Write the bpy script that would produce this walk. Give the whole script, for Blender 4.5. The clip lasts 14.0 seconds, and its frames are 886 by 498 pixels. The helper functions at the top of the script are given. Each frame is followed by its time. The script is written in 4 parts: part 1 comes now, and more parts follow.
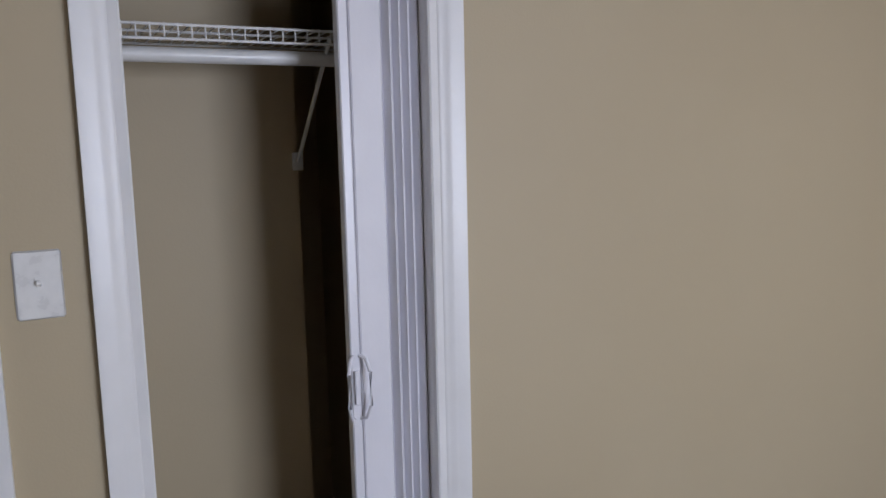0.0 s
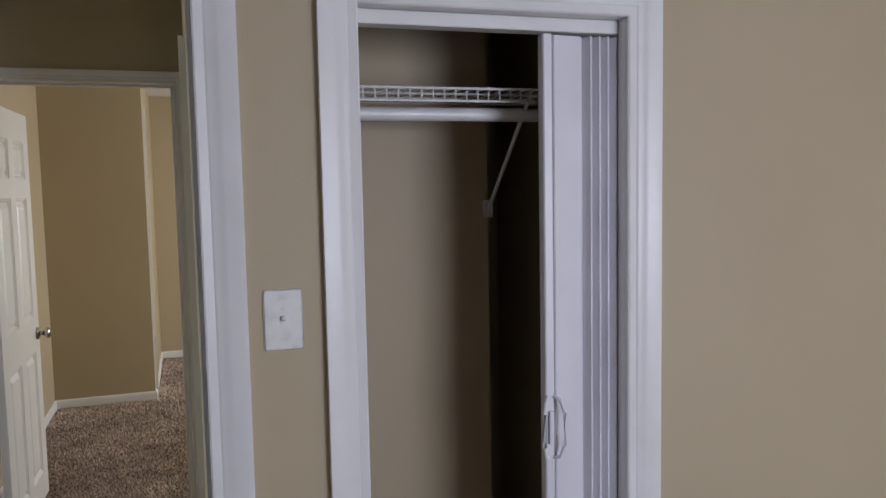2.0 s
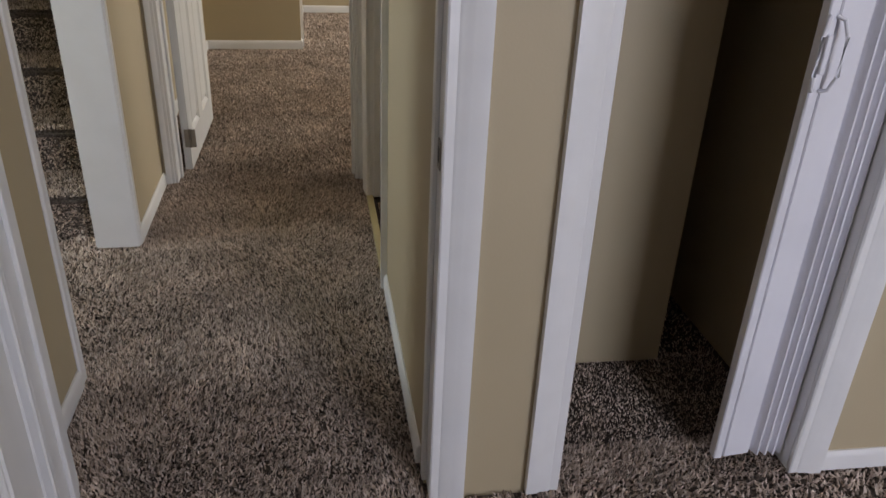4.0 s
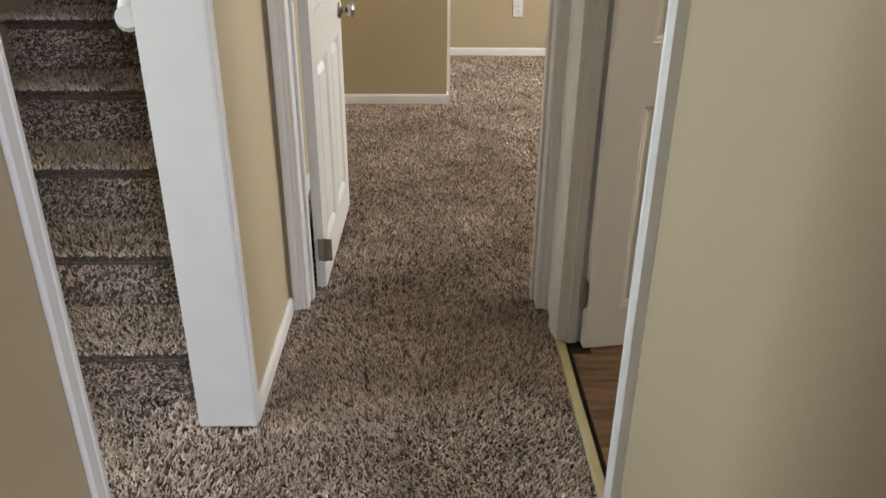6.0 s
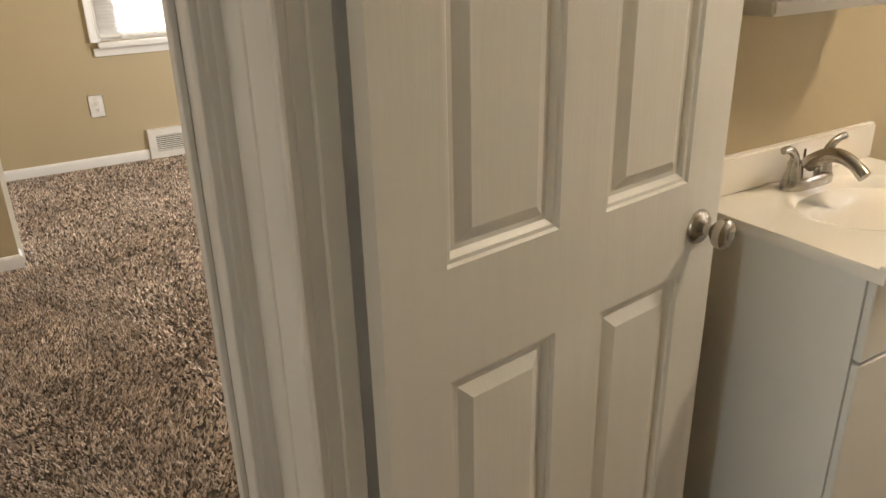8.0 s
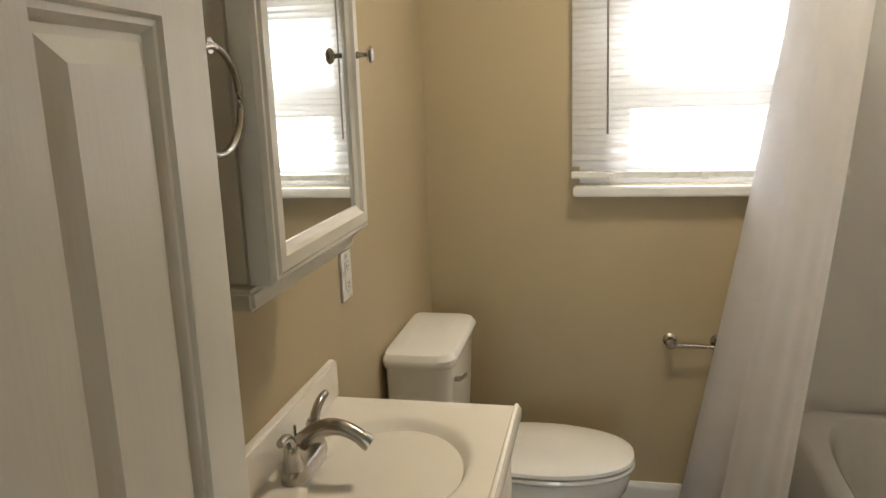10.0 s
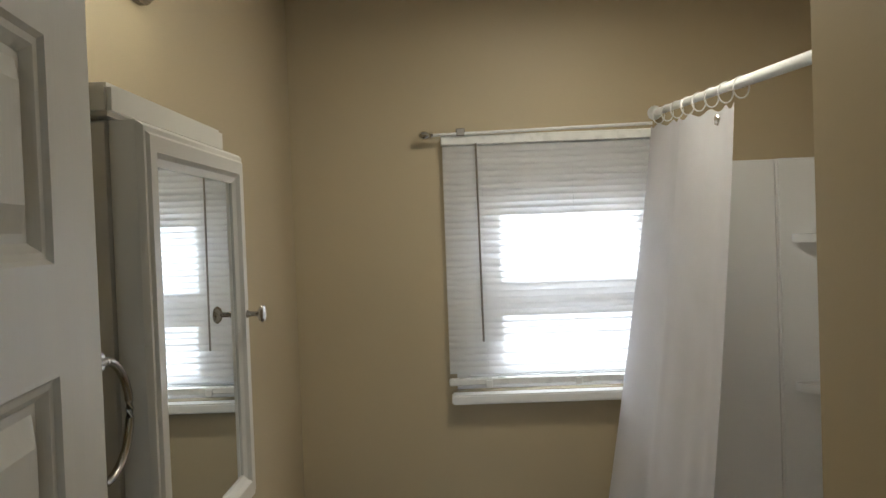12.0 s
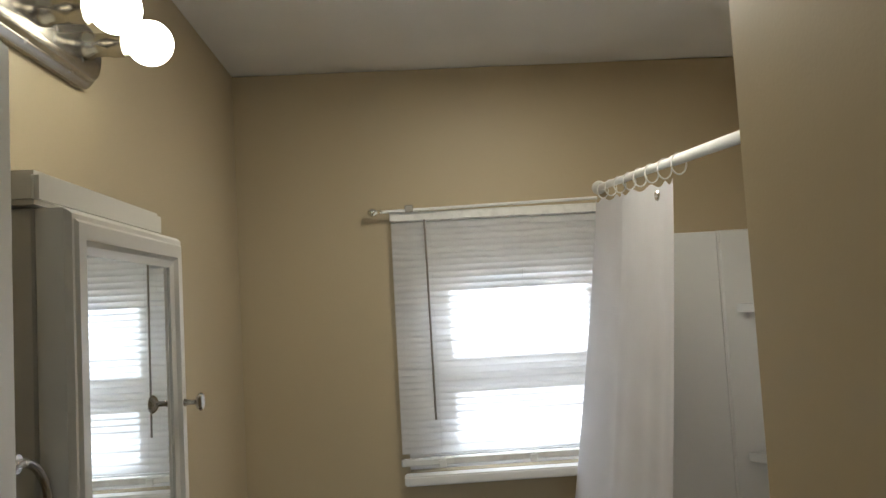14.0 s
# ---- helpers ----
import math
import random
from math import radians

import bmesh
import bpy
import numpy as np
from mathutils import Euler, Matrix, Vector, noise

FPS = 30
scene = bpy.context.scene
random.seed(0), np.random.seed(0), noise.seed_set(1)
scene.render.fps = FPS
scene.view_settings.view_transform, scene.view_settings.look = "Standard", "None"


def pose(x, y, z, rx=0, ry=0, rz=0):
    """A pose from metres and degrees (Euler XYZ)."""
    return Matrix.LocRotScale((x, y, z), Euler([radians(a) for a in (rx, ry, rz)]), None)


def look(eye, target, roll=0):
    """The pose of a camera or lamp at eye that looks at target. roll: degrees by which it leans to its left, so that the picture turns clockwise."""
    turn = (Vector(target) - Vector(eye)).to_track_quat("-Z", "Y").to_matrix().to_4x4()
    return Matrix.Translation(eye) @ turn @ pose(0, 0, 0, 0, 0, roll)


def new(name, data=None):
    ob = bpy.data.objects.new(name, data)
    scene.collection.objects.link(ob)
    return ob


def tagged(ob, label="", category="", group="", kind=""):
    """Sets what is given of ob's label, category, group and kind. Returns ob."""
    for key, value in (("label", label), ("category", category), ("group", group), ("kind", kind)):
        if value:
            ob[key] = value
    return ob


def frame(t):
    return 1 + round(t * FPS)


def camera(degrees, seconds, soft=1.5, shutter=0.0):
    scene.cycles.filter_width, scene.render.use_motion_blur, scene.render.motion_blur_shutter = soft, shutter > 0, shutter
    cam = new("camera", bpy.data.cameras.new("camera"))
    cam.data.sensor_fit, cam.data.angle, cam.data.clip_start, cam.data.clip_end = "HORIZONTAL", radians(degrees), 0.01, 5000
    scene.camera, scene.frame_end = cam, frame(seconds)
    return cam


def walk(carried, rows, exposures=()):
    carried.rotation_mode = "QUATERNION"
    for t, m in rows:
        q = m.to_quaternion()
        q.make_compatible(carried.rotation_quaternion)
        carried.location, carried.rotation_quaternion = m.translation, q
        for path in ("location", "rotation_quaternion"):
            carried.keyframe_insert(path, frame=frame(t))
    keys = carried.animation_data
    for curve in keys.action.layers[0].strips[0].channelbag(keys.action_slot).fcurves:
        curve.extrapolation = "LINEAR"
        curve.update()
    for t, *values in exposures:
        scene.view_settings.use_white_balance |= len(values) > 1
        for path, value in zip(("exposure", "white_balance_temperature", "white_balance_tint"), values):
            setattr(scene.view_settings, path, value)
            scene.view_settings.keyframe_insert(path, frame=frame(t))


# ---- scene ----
cam = camera(60.0, 14.0)
PATH = [
    (0, (-0.065, 0.393, 1.64), (0.874, 2.138, 1.368), -1.3),
    (0.5, (-0.144, 0.393, 1.704), (0.714, 2.191, 1.535), -0.5),
    (1, (-0.184, 0.386, 1.734), (0.596, 2.225, 1.657), -1.0),
    (1.5, (-0.221, 0.368, 1.725), (0.456, 2.249, 1.661), -1.1),
    (2, (-0.243, 0.367, 1.672), (0.388, 2.258, 1.506), -1.1),
    (2.5, (-0.272, 0.368, 1.571), (0.338, 2.226, 1.155), -0.3),
    (3, (-0.283, 0.496, 1.468), (0.25, 2.293, 0.768), -0.4),
    (3.2, (-0.323, 0.497, 1.424), (0.184, 2.26, 0.625), 0.6),
    (5.3, (-0.591, 1.168, 1.417), (-0.545, 2.926, 0.464), 1.8),
    (5.5, (-0.62, 1.323, 1.425), (-0.572, 3.098, 0.506), 1.6),
    (6, (-0.669, 1.66, 1.424), (-0.629, 3.456, 0.546), 0.5),
    (6.5, (-0.684, 2.022, 1.443), (-0.63, 3.837, 0.606), 0.2),
    (7, (-0.67, 2.357, 1.457), (-0.424, 4.185, 0.685), -0.1),
    (7.5, (-0.59, 2.753, 1.413), (-0.04, 4.515, 0.643), 0.2),
    (8, (-0.534, 2.999, 1.439), (0.41, 4.581, 0.661), -1.4),
    (8.5, (-0.463, 3.198, 1.441), (0.944, 4.4, 0.681), -2.5),
    (9, (-0.403, 3.337, 1.478), (1.272, 4.157, 0.756), -4.5),
    (9.2, (-0.352, 3.366, 1.496), (1.391, 4.102, 0.849), -4.0),
    (11.3, (-0.125, 3.551, 1.711), (1.863, 3.612, 1.501), -1.9),
    (11.5, (-0.125, 3.548, 1.727), (1.868, 3.593, 1.563), -1.9),
    (12, (-0.138, 3.55, 1.758), (1.861, 3.579, 1.714), -2.1),
    (12.5, (-0.144, 3.555, 1.784), (1.856, 3.57, 1.839), -2.4),
    (13, (-0.151, 3.551, 1.801), (1.844, 3.56, 1.953), -2.9),
    (13.5, (-0.154, 3.537, 1.804), (1.836, 3.541, 2.003), -3.1),
    (14, (-0.128, 3.53, 1.772), (1.865, 3.435, 1.909), -3.2),
]
walk(cam, [(t, look(eye, target, roll)) for t, eye, target, roll in PATH], exposures=[
    (0, 0.28, 6050, 8), (1.5, 0.1, 6150, 10), (3.0, 0.2, 6000, 10), (5.3, 0.62, 7000, 10), (6.0, 0.9, 6200, 9), (6.5, 0.88, 5800, 8), (7.5, 0.78, 6200, 9),
    (8.1, 0.85, 6800, 10), (8.5, 0.55, 6800, 10), (9.0, 0.5, 6800, 9), (11.3, -0.5, 5800, 5), (12.5, -0.62, 5700, 5), (14, -0.6, 5700, 5)])

scene.cycles.max_bounces = 10

# ---- world, sun, window light and an added fill ----
world = bpy.data.worlds.new("sky")
scene.world = world
world.use_nodes = True
wn = world.node_tree
sky = wn.nodes.new("ShaderNodeTexSky")
sky.sky_type, sky.sun_disc = "NISHITA", False
sky.sun_elevation, sky.sun_rotation = radians(42), radians(200)
wn.nodes["Background"].inputs[1].default_value = 0.15
wn.links.new(sky.outputs[0], wn.nodes["Background"].inputs[0])
sun = new("sun", bpy.data.lights.new("sun", "SUN"))
sun.data.energy, sun.data.angle, sun.data.color = 1.0, radians(12), (1, 0.96, 0.9)
sun.matrix_world = look((0, 0, 0), (-0.25, 0.7, -0.67))


def window_light(name, m, w, h, power, color=(0.93, 0.97, 1.0)):
    lamp = new(name, bpy.data.lights.new(name, "AREA"))
    lamp.data.shape, lamp.data.size, lamp.data.size_y = "RECTANGLE", w, h
    lamp.data.energy, lamp.data.color = power, color
    lamp.matrix_world = m
    return lamp


window_light("bedroom_window_light", look((1.58, -2.25, 1.45), (1.58, 0, 1.25)), 1.3, 1.2, 74, (0.82, 0.84, 1.0))
window_light("far_bedroom_window_light", look((0.68, 9.1, 1.5), (0.68, 4, 0.9)), 1.5, 1.6, 48, (1, 0.97, 0.92))
# fill lamp added out of view at the side to brighten the far bedroom
window_light("far_bedroom_side_fill", look((2.60, 6.3, 1.45), (0, 6.3, 0.8)), 1.3, 1.2, 62, (1, 0.95, 0.88))
window_light("bathroom_window_light", look((3.15, 3.17, 1.72), (0, 3.3, 1.3)), 1.5, 1.5, 104, (1, 0.99, 1.0))
window_light("landing_window_light", look((-3.40, 3.02, 1.5), (0, 3.05, 1.0)), 0.8, 1.2, 28, (0.86, 0.96, 1.0))
window_light("bathroom_ceiling_lamp_light", look((1.66, 3.17, 2.545), (1.66, 3.17, 0)), 0.20, 0.20, 13, (1, 0.86, 0.66))


# ---- materials ----
def mat(name, color, rough=0.5, metal=0.0, color2=None, scale=6.0, fine=120.0, bump=0.0, bump_scale=None,
        vary=0.0, spec=0.5, stretch=None, coat=0.0):
    m = bpy.data.materials.new(name)
    m.use_nodes = True
    n, l = m.node_tree.nodes, m.node_tree.links
    b = n["Principled BSDF"]
    b.inputs["Roughness"].default_value = rough
    b.inputs["Metallic"].default_value = metal
    b.inputs["Specular IOR Level"].default_value = spec
    b.inputs["Coat Weight"].default_value = coat
    co = n.new("ShaderNodeTexCoord")
    mp = n.new("ShaderNodeMapping")
    l.new(co.outputs["Object"], mp.inputs[0])
    if stretch:
        mp.inputs["Scale"].default_value = stretch
    c2 = color2 or tuple(c * 0.9 for c in color)
    big = n.new("ShaderNodeTexNoise")
    big.inputs["Scale"].default_value, big.inputs["Detail"].default_value = scale, 5
    l.new(mp.outputs[0], big.inputs["Vector"])
    ramp = n.new("ShaderNodeValToRGB")
    ramp.color_ramp.elements[0].position, ramp.color_ramp.elements[1].position = 0.32, 0.68
    ramp.color_ramp.elements[0].color, ramp.color_ramp.elements[1].color = (*c2, 1), (*color, 1)
    l.new(big.outputs[0], ramp.inputs[0])
    out = ramp.outputs[0]
    if vary:
        info = n.new("ShaderNodeObjectInfo")
        hsv = n.new("ShaderNodeHueSaturation")
        mr = n.new("ShaderNodeMapRange")
        mr.inputs[3].default_value, mr.inputs[4].default_value = 1 - vary, 1 + vary
        l.new(info.outputs["Random"], mr.inputs[0])
        l.new(mr.outputs[0], hsv.inputs["Value"])
        l.new(out, hsv.inputs["Color"])
        out = hsv.outputs[0]
    l.new(out, b.inputs["Base Color"])
    rr = n.new("ShaderNodeMapRange")
    rr.inputs[3].default_value, rr.inputs[4].default_value = max(0.02, rough * 0.85), min(1, rough * 1.15)
    l.new(big.outputs[0], rr.inputs[0])
    l.new(rr.outputs[0], b.inputs["Roughness"])
    if bump:
        f = n.new("ShaderNodeTexNoise")
        f.inputs["Scale"].default_value, f.inputs["Detail"].default_value = bump_scale or fine, 4
        l.new(mp.outputs[0], f.inputs["Vector"])
        bp = n.new("ShaderNodeBump")
        bp.inputs["Strength"].default_value, bp.inputs["Distance"].default_value = bump, 0.004
        l.new(f.outputs[0], bp.inputs["Height"])
        l.new(bp.outputs[0], b.inputs["Normal"])
    return m


TAN = mat("tan_wall_paint", (0.475, 0.395, 0.258), 0.55, color2=(0.455, 0.376, 0.243), scale=1.6, bump=0.08, bump_scale=160)
WHITE = mat("white_trim_paint", (0.80, 0.79, 0.78), 0.35, color2=(0.76, 0.75, 0.735), scale=9, bump=0.10, bump_scale=45)
DOOR = mat("white_door_paint", (0.80, 0.79, 0.765), 0.36, color2=(0.775, 0.765, 0.74), scale=5, bump=0.10, bump_scale=26, stretch=(6, 6, 0.45))
CEIL = mat("white_ceiling_paint", (0.80, 0.79, 0.77), 0.8, scale=2, bump=0.15, bump_scale=120)
CARPET = mat("carpet_backing", (0.20, 0.165, 0.14), 0.95, color2=(0.045, 0.036, 0.03), scale=110, bump=1.0, bump_scale=160, spec=0.1)
VINYL = mat("white_vinyl", (0.80, 0.79, 0.83), 0.32, scale=4, bump=0.05)
WIRE = mat("white_coated_wire", (0.82, 0.82, 0.80), 0.3, scale=20)
PLASTIC = mat("white_plastic_plate", (0.82, 0.81, 0.78), 0.28, scale=30)
IVORY = mat("ivory_plastic", (0.70, 0.63, 0.47), 0.3, scale=30)
NICKEL = mat("brushed_nickel", (0.48, 0.45, 0.41), 0.26, 1.0, color2=(0.40, 0.375, 0.34), scale=40, bump=0.04)
STEEL = mat("hinge_steel", (0.34, 0.31, 0.27), 0.38, 1.0, scale=40)
CHROME = mat("chrome", (0.75, 0.75, 0.75), 0.08, 1.0, scale=40)
DARK = mat("dark_slot", (0.02, 0.02, 0.02), 0.6)
MARBLE = mat("cultured_marble", (0.86, 0.82, 0.76), 0.16, color2=(0.84, 0.795, 0.725), scale=3, coat=0.3)
CABINET = mat("white_laminate", (0.80, 0.775, 0.73), 0.33, color2=(0.78, 0.755, 0.705), scale=3, bump=0.05)
PORCELAIN = mat("white_porcelain", (0.86, 0.85, 0.82), 0.07, color2=(0.85, 0.84, 0.81), scale=3, coat=0.5)
SURROUND = mat("white_tub_surround", (0.80, 0.80, 0.79), 0.18, color2=(0.78, 0.78, 0.775), scale=2)
PLANK = mat("brown_vinyl_plank", (0.22, 0.125, 0.062), 0.36, color2=(0.06, 0.033, 0.018), scale=4.2, bump=0.25, bump_scale=14, vary=0.38, stretch=(1.3, 13, 13))
SUBFLOOR = mat("dark_joint", (0.03, 0.02, 0.014), 0.8)
BRASSY = mat("transition_strip", (0.42, 0.36, 0.20), 0.45, scale=20)
VENT = mat("white_vent_paint", (0.78, 0.76, 0.72), 0.4, scale=20)


def add_translucency(m, amount, color):
    n, l = m.node_tree.nodes, m.node_tree.links
    t = n.new("ShaderNodeBsdfTranslucent")
    t.inputs[0].default_value = (*color, 1)
    mix = n.new("ShaderNodeMixShader")
    mix.inputs[0].default_value = amount
    l.new(n["Principled BSDF"].outputs[0], mix.inputs[1])
    l.new(t.outputs[0], mix.inputs[2])
    l.new(mix.outputs[0], n["Material Output"].inputs[0])
    return m


SLAT = add_translucency(mat("white_blind_slat", (0.84, 0.83, 0.82), 0.4, scale=10), 0.36, (0.86, 0.85, 0.85))
_n, _l = SLAT.node_tree.nodes, SLAT.node_tree.links
_thin, _mix = _n.new("ShaderNodeBsdfTransparent"), _n.new("ShaderNodeMixShader")
_mix.inputs[0].default_value = 0.12
_l.new(_n["Material Output"].inputs[0].links[0].from_socket, _mix.inputs[1])
_l.new(_thin.outputs[0], _mix.inputs[2])
_l.new(_mix.outputs[0], _n["Material Output"].inputs[0])
CURTAIN = add_translucency(mat("white_curtain_fabric", (0.84, 0.83, 0.86), 0.8, scale=8, bump=0.12, bump_scale=260), 0.45, (0.88, 0.87, 0.91))
CLEAR = bpy.data.materials.new("clear_glass")
CLEAR.use_nodes = True
_b = CLEAR.node_tree.nodes["Principled BSDF"]
_b.inputs["Transmission Weight"].default_value, _b.inputs["Roughness"].default_value, _b.inputs["IOR"].default_value = 1.0, 0.0, 1.45
MIRROR = bpy.data.materials.new("mirror_glass")
MIRROR.use_nodes = True
_b = MIRROR.node_tree.nodes["Principled BSDF"]
_b.inputs["Metallic"].default_value, _b.inputs["Roughness"].default_value = 1.0, 0.01
_b.inputs["Base Color"].default_value = (0.86, 0.88, 0.87, 1)


def glow(name, color, strength):
    m = bpy.data.materials.new(name)
    m.use_nodes = True
    b = m.node_tree.nodes["Principled BSDF"]
    b.inputs["Base Color"].default_value = (0.9, 0.9, 0.88, 1)
    b.inputs["Emission Color"].default_value = (*color, 1)
    b.inputs["Emission Strength"].default_value = strength
    return m


BULB = glow("lit_bulb_glass", (1.0, 0.88, 0.64), 16.0)
WARM = glow("lit_ceiling_lens", (1.0, 0.40, 0.08), 1.3)

PILE = bpy.data.materials.new("carpet_pile")
PILE.use_nodes = True
_n, _l = PILE.node_tree.nodes, PILE.node_tree.links
_g = _n.new("ShaderNodeNewGeometry")
_r = _n.new("ShaderNodeValToRGB")
for _i, (_p, _c) in enumerate(((0.0, (0.07, 0.054, 0.043)), (0.30, (0.38, 0.30, 0.243)), (0.62, (0.65, 0.535, 0.445)), (1.0, (0.83, 0.71, 0.61)))):
    _e = _r.color_ramp.elements[_i] if _i < 2 else _r.color_ramp.elements.new(_p)
    _e.position, _e.color = _p, (*_c, 1)
_l.new(_g.outputs["Random Per Island"], _r.inputs[0])
_tc, _ns, _mx = _n.new("ShaderNodeTexCoord"), _n.new("ShaderNodeTexNoise"), _n.new("ShaderNodeHueSaturation")
_ns.inputs["Scale"].default_value = 5
_mr = _n.new("ShaderNodeMapRange")
_mr.inputs[1].default_value, _mr.inputs[2].default_value, _mr.inputs[3].default_value, _mr.inputs[4].default_value = 0.3, 0.7, 0.8, 1.15
_l.new(_tc.outputs["Object"], _ns.inputs["Vector"])
_l.new(_ns.outputs[0], _mr.inputs[0])
_l.new(_mr.outputs[0], _mx.inputs["Value"])
_l.new(_r.outputs[0], _mx.inputs["Color"])
_l.new(_mx.outputs[0], _n["Principled BSDF"].inputs["Base Color"])
_n["Principled BSDF"].inputs["Roughness"].default_value = 0.9
_n["Principled BSDF"].inputs["Specular IOR Level"].default_value = 0.15


# ---- building helpers ----
def mesh_of(bm, name, material, smooth=False):
    bmesh.ops.recalc_face_normals(bm, faces=bm.faces)
    me = bpy.data.meshes.new(name)
    bm.to_mesh(me)
    bm.free()
    me.materials.append(material)
    if smooth:
        for p in me.polygons:
            p.use_smooth = True
        me.set_sharp_from_angle(angle=radians(38))
    return me


def part(name, bm, material, parent=None, label="", smooth=False, at=None):
    ob = new(name, mesh_of(bm, name, material, smooth))
    ob.parent = parent
    if at is not None:
        ob.matrix_basis = at
    return tagged(ob, label)


def structure(name, bm, material, label="", category=""):
    return tagged(part(name, bm, material, None, label), category=category or name.split("_")[0], kind="structure")


def thing(name, label, category, at=Matrix(), group="", kind=""):
    ob = new(name)
    ob.empty_display_size = 0.05
    ob.matrix_basis = at
    return tagged(ob, label, category, group, kind)


def add_box(bm, x0, x1, y0, y1, z0, z1, bevel=0.0, segments=1):
    made = bmesh.ops.create_cube(bm, size=1)["verts"]
    bmesh.ops.scale(bm, vec=(x1 - x0, y1 - y0, z1 - z0), verts=made)
    bmesh.ops.translate(bm, vec=((x0 + x1) / 2, (y0 + y1) / 2, (z0 + z1) / 2), verts=made)
    if bevel:
        edges = list({e for v in made for e in v.link_edges})
        bmesh.ops.bevel(bm, geom=edges, offset=bevel, segments=segments, affect="EDGES")
    return bm


def box(*a, **k):
    return add_box(bmesh.new(), *a, **k)


def add_tube(bm, a, b, r, r2=None, n=14, caps=True):
    a, b = Vector(a), Vector(b)
    made = bmesh.ops.create_cone(bm, cap_ends=caps, segments=n, radius1=r, radius2=r if r2 is None else r2, depth=(b - a).length)["verts"]
    m = Matrix.Translation((a + b) / 2) @ (b - a).to_track_quat("Z", "Y").to_matrix().to_4x4()
    bmesh.ops.transform(bm, matrix=m, verts=made)
    return bm


def tube(*a, **k):
    return add_tube(bmesh.new(), *a, **k)


def add_lathe(bm, profile, n=28, m=Matrix()):
    """Rings of (radius, height) turned about the local z axis."""
    rings = []
    for r, z in profile:
        rings.append([bm.verts.new(m @ Vector((r * math.cos(2 * math.pi * i / n), r * math.sin(2 * math.pi * i / n), z))) for i in range(n)])
    for p, q in zip(rings, rings[1:]):
        for i in range(n):
            bm.faces.new((p[i], p[(i + 1) % n], q[(i + 1) % n], q[i]))
    bm.faces.new(rings[0])
    bm.faces.new(rings[-1])
    return bm


def add_loft(bm, rings, close=True):
    rows = [[bm.verts.new(p) for p in ring] for ring in rings]
    n = len(rows[0])
    for p, q in zip(rows, rows[1:]):
        for i in range(n):
            bm.faces.new((p[i], p[(i + 1) % n], q[(i + 1) % n], q[i]))
    if close:
        bm.faces.new(rows[0])
        bm.faces.new(rows[-1])
    return bm


def add_pipe(bm, points, radius, n=10):
    """A round pipe along points; radius is a number or a function of 0..1."""
    pts = [Vector(p) for p in points]
    rings = []
    for i, p in enumerate(pts):
        d = (pts[min(i + 1, len(pts) - 1)] - pts[max(i - 1, 0)]).normalized()
        q = d.to_track_quat("Z", "Y").to_matrix()
        r = radius(i / (len(pts) - 1)) if callable(radius) else radius
        rings.append([p + q @ Vector((r * math.cos(2 * math.pi * k / n), r * math.sin(2 * math.pi * k / n), 0)) for k in range(n)])
    return add_loft(bm, rings)


def grid_wall(cuts_u, cuts_v, solid, a, b, place):
    """A slab between depths a and b, of the cells of a grid for which solid(u, v) holds; place maps (u, v, depth) to the world."""
    bm = bmesh.new()
    cache = {}

    def vert(u, v, d):
        key = (round(u, 4), round(v, 4), d)
        if key not in cache:
            cache[key] = bm.verts.new(place(u, v, d))
        return cache[key]

    nu, nv = len(cuts_u) - 1, len(cuts_v) - 1
    is_solid = [[solid((cuts_u[i] + cuts_u[i + 1]) / 2, (cuts_v[j] + cuts_v[j + 1]) / 2) for j in range(nv)] for i in range(nu)]
    for i in range(nu):
        for j in range(nv):
            if not is_solid[i][j]:
                continue
            u0, u1, v0, v1 = cuts_u[i], cuts_u[i + 1], cuts_v[j], cuts_v[j + 1]
            bm.faces.new((vert(u0, v0, a), vert(u1, v0, a), vert(u1, v1, a), vert(u0, v1, a)))
            bm.faces.new((vert(u0, v0, b), vert(u0, v1, b), vert(u1, v1, b), vert(u1, v0, b)))
            for du, dv, p, q in ((-1, 0, (u0, v0), (u0, v1)), (1, 0, (u1, v0), (u1, v1)), (0, -1, (u0, v0), (u1, v0)), (0, 1, (u0, v1), (u1, v1))):
                k, m = i + du, j + dv
                if not (0 <= k < nu and 0 <= m < nv and is_solid[k][m]):
                    bm.faces.new((vert(*p, a), vert(*q, a), vert(*q, b), vert(*p, b)))
    return bm


def wall(name, axis, u0, u1, a, b, z0, z1, holes=(), material=None, label="tan painted plaster wall"):
    """A wall along x (axis 'x', depths a..b in y) or along y (axis 'y', depths in x), with holes (u0, u1, z0, z1)."""
    us = sorted({u0, u1, *[h[0] for h in holes], *[h[1] for h in holes]})
    zs = sorted({z0, z1, *[h[2] for h in holes], *[h[3] for h in holes]})
    solid = lambda u, z: not any(h[0] < u < h[1] and h[2] < z < h[3] for h in holes)
    place = (lambda u, z, d: (u, d, z)) if axis == "x" else (lambda u, z, d: (d, u, z))
    return structure(name, grid_wall(us, zs, solid, a, b, place), material or TAN, label, "wall")


CASING = ((0, 0), (0, 0.011), (0.004, 0.014), (0.022, 0.012), (0.028, 0.016), (0.046, 0.016), (0.056, 0.021), (0.085, 0.022), (0.085, 0))


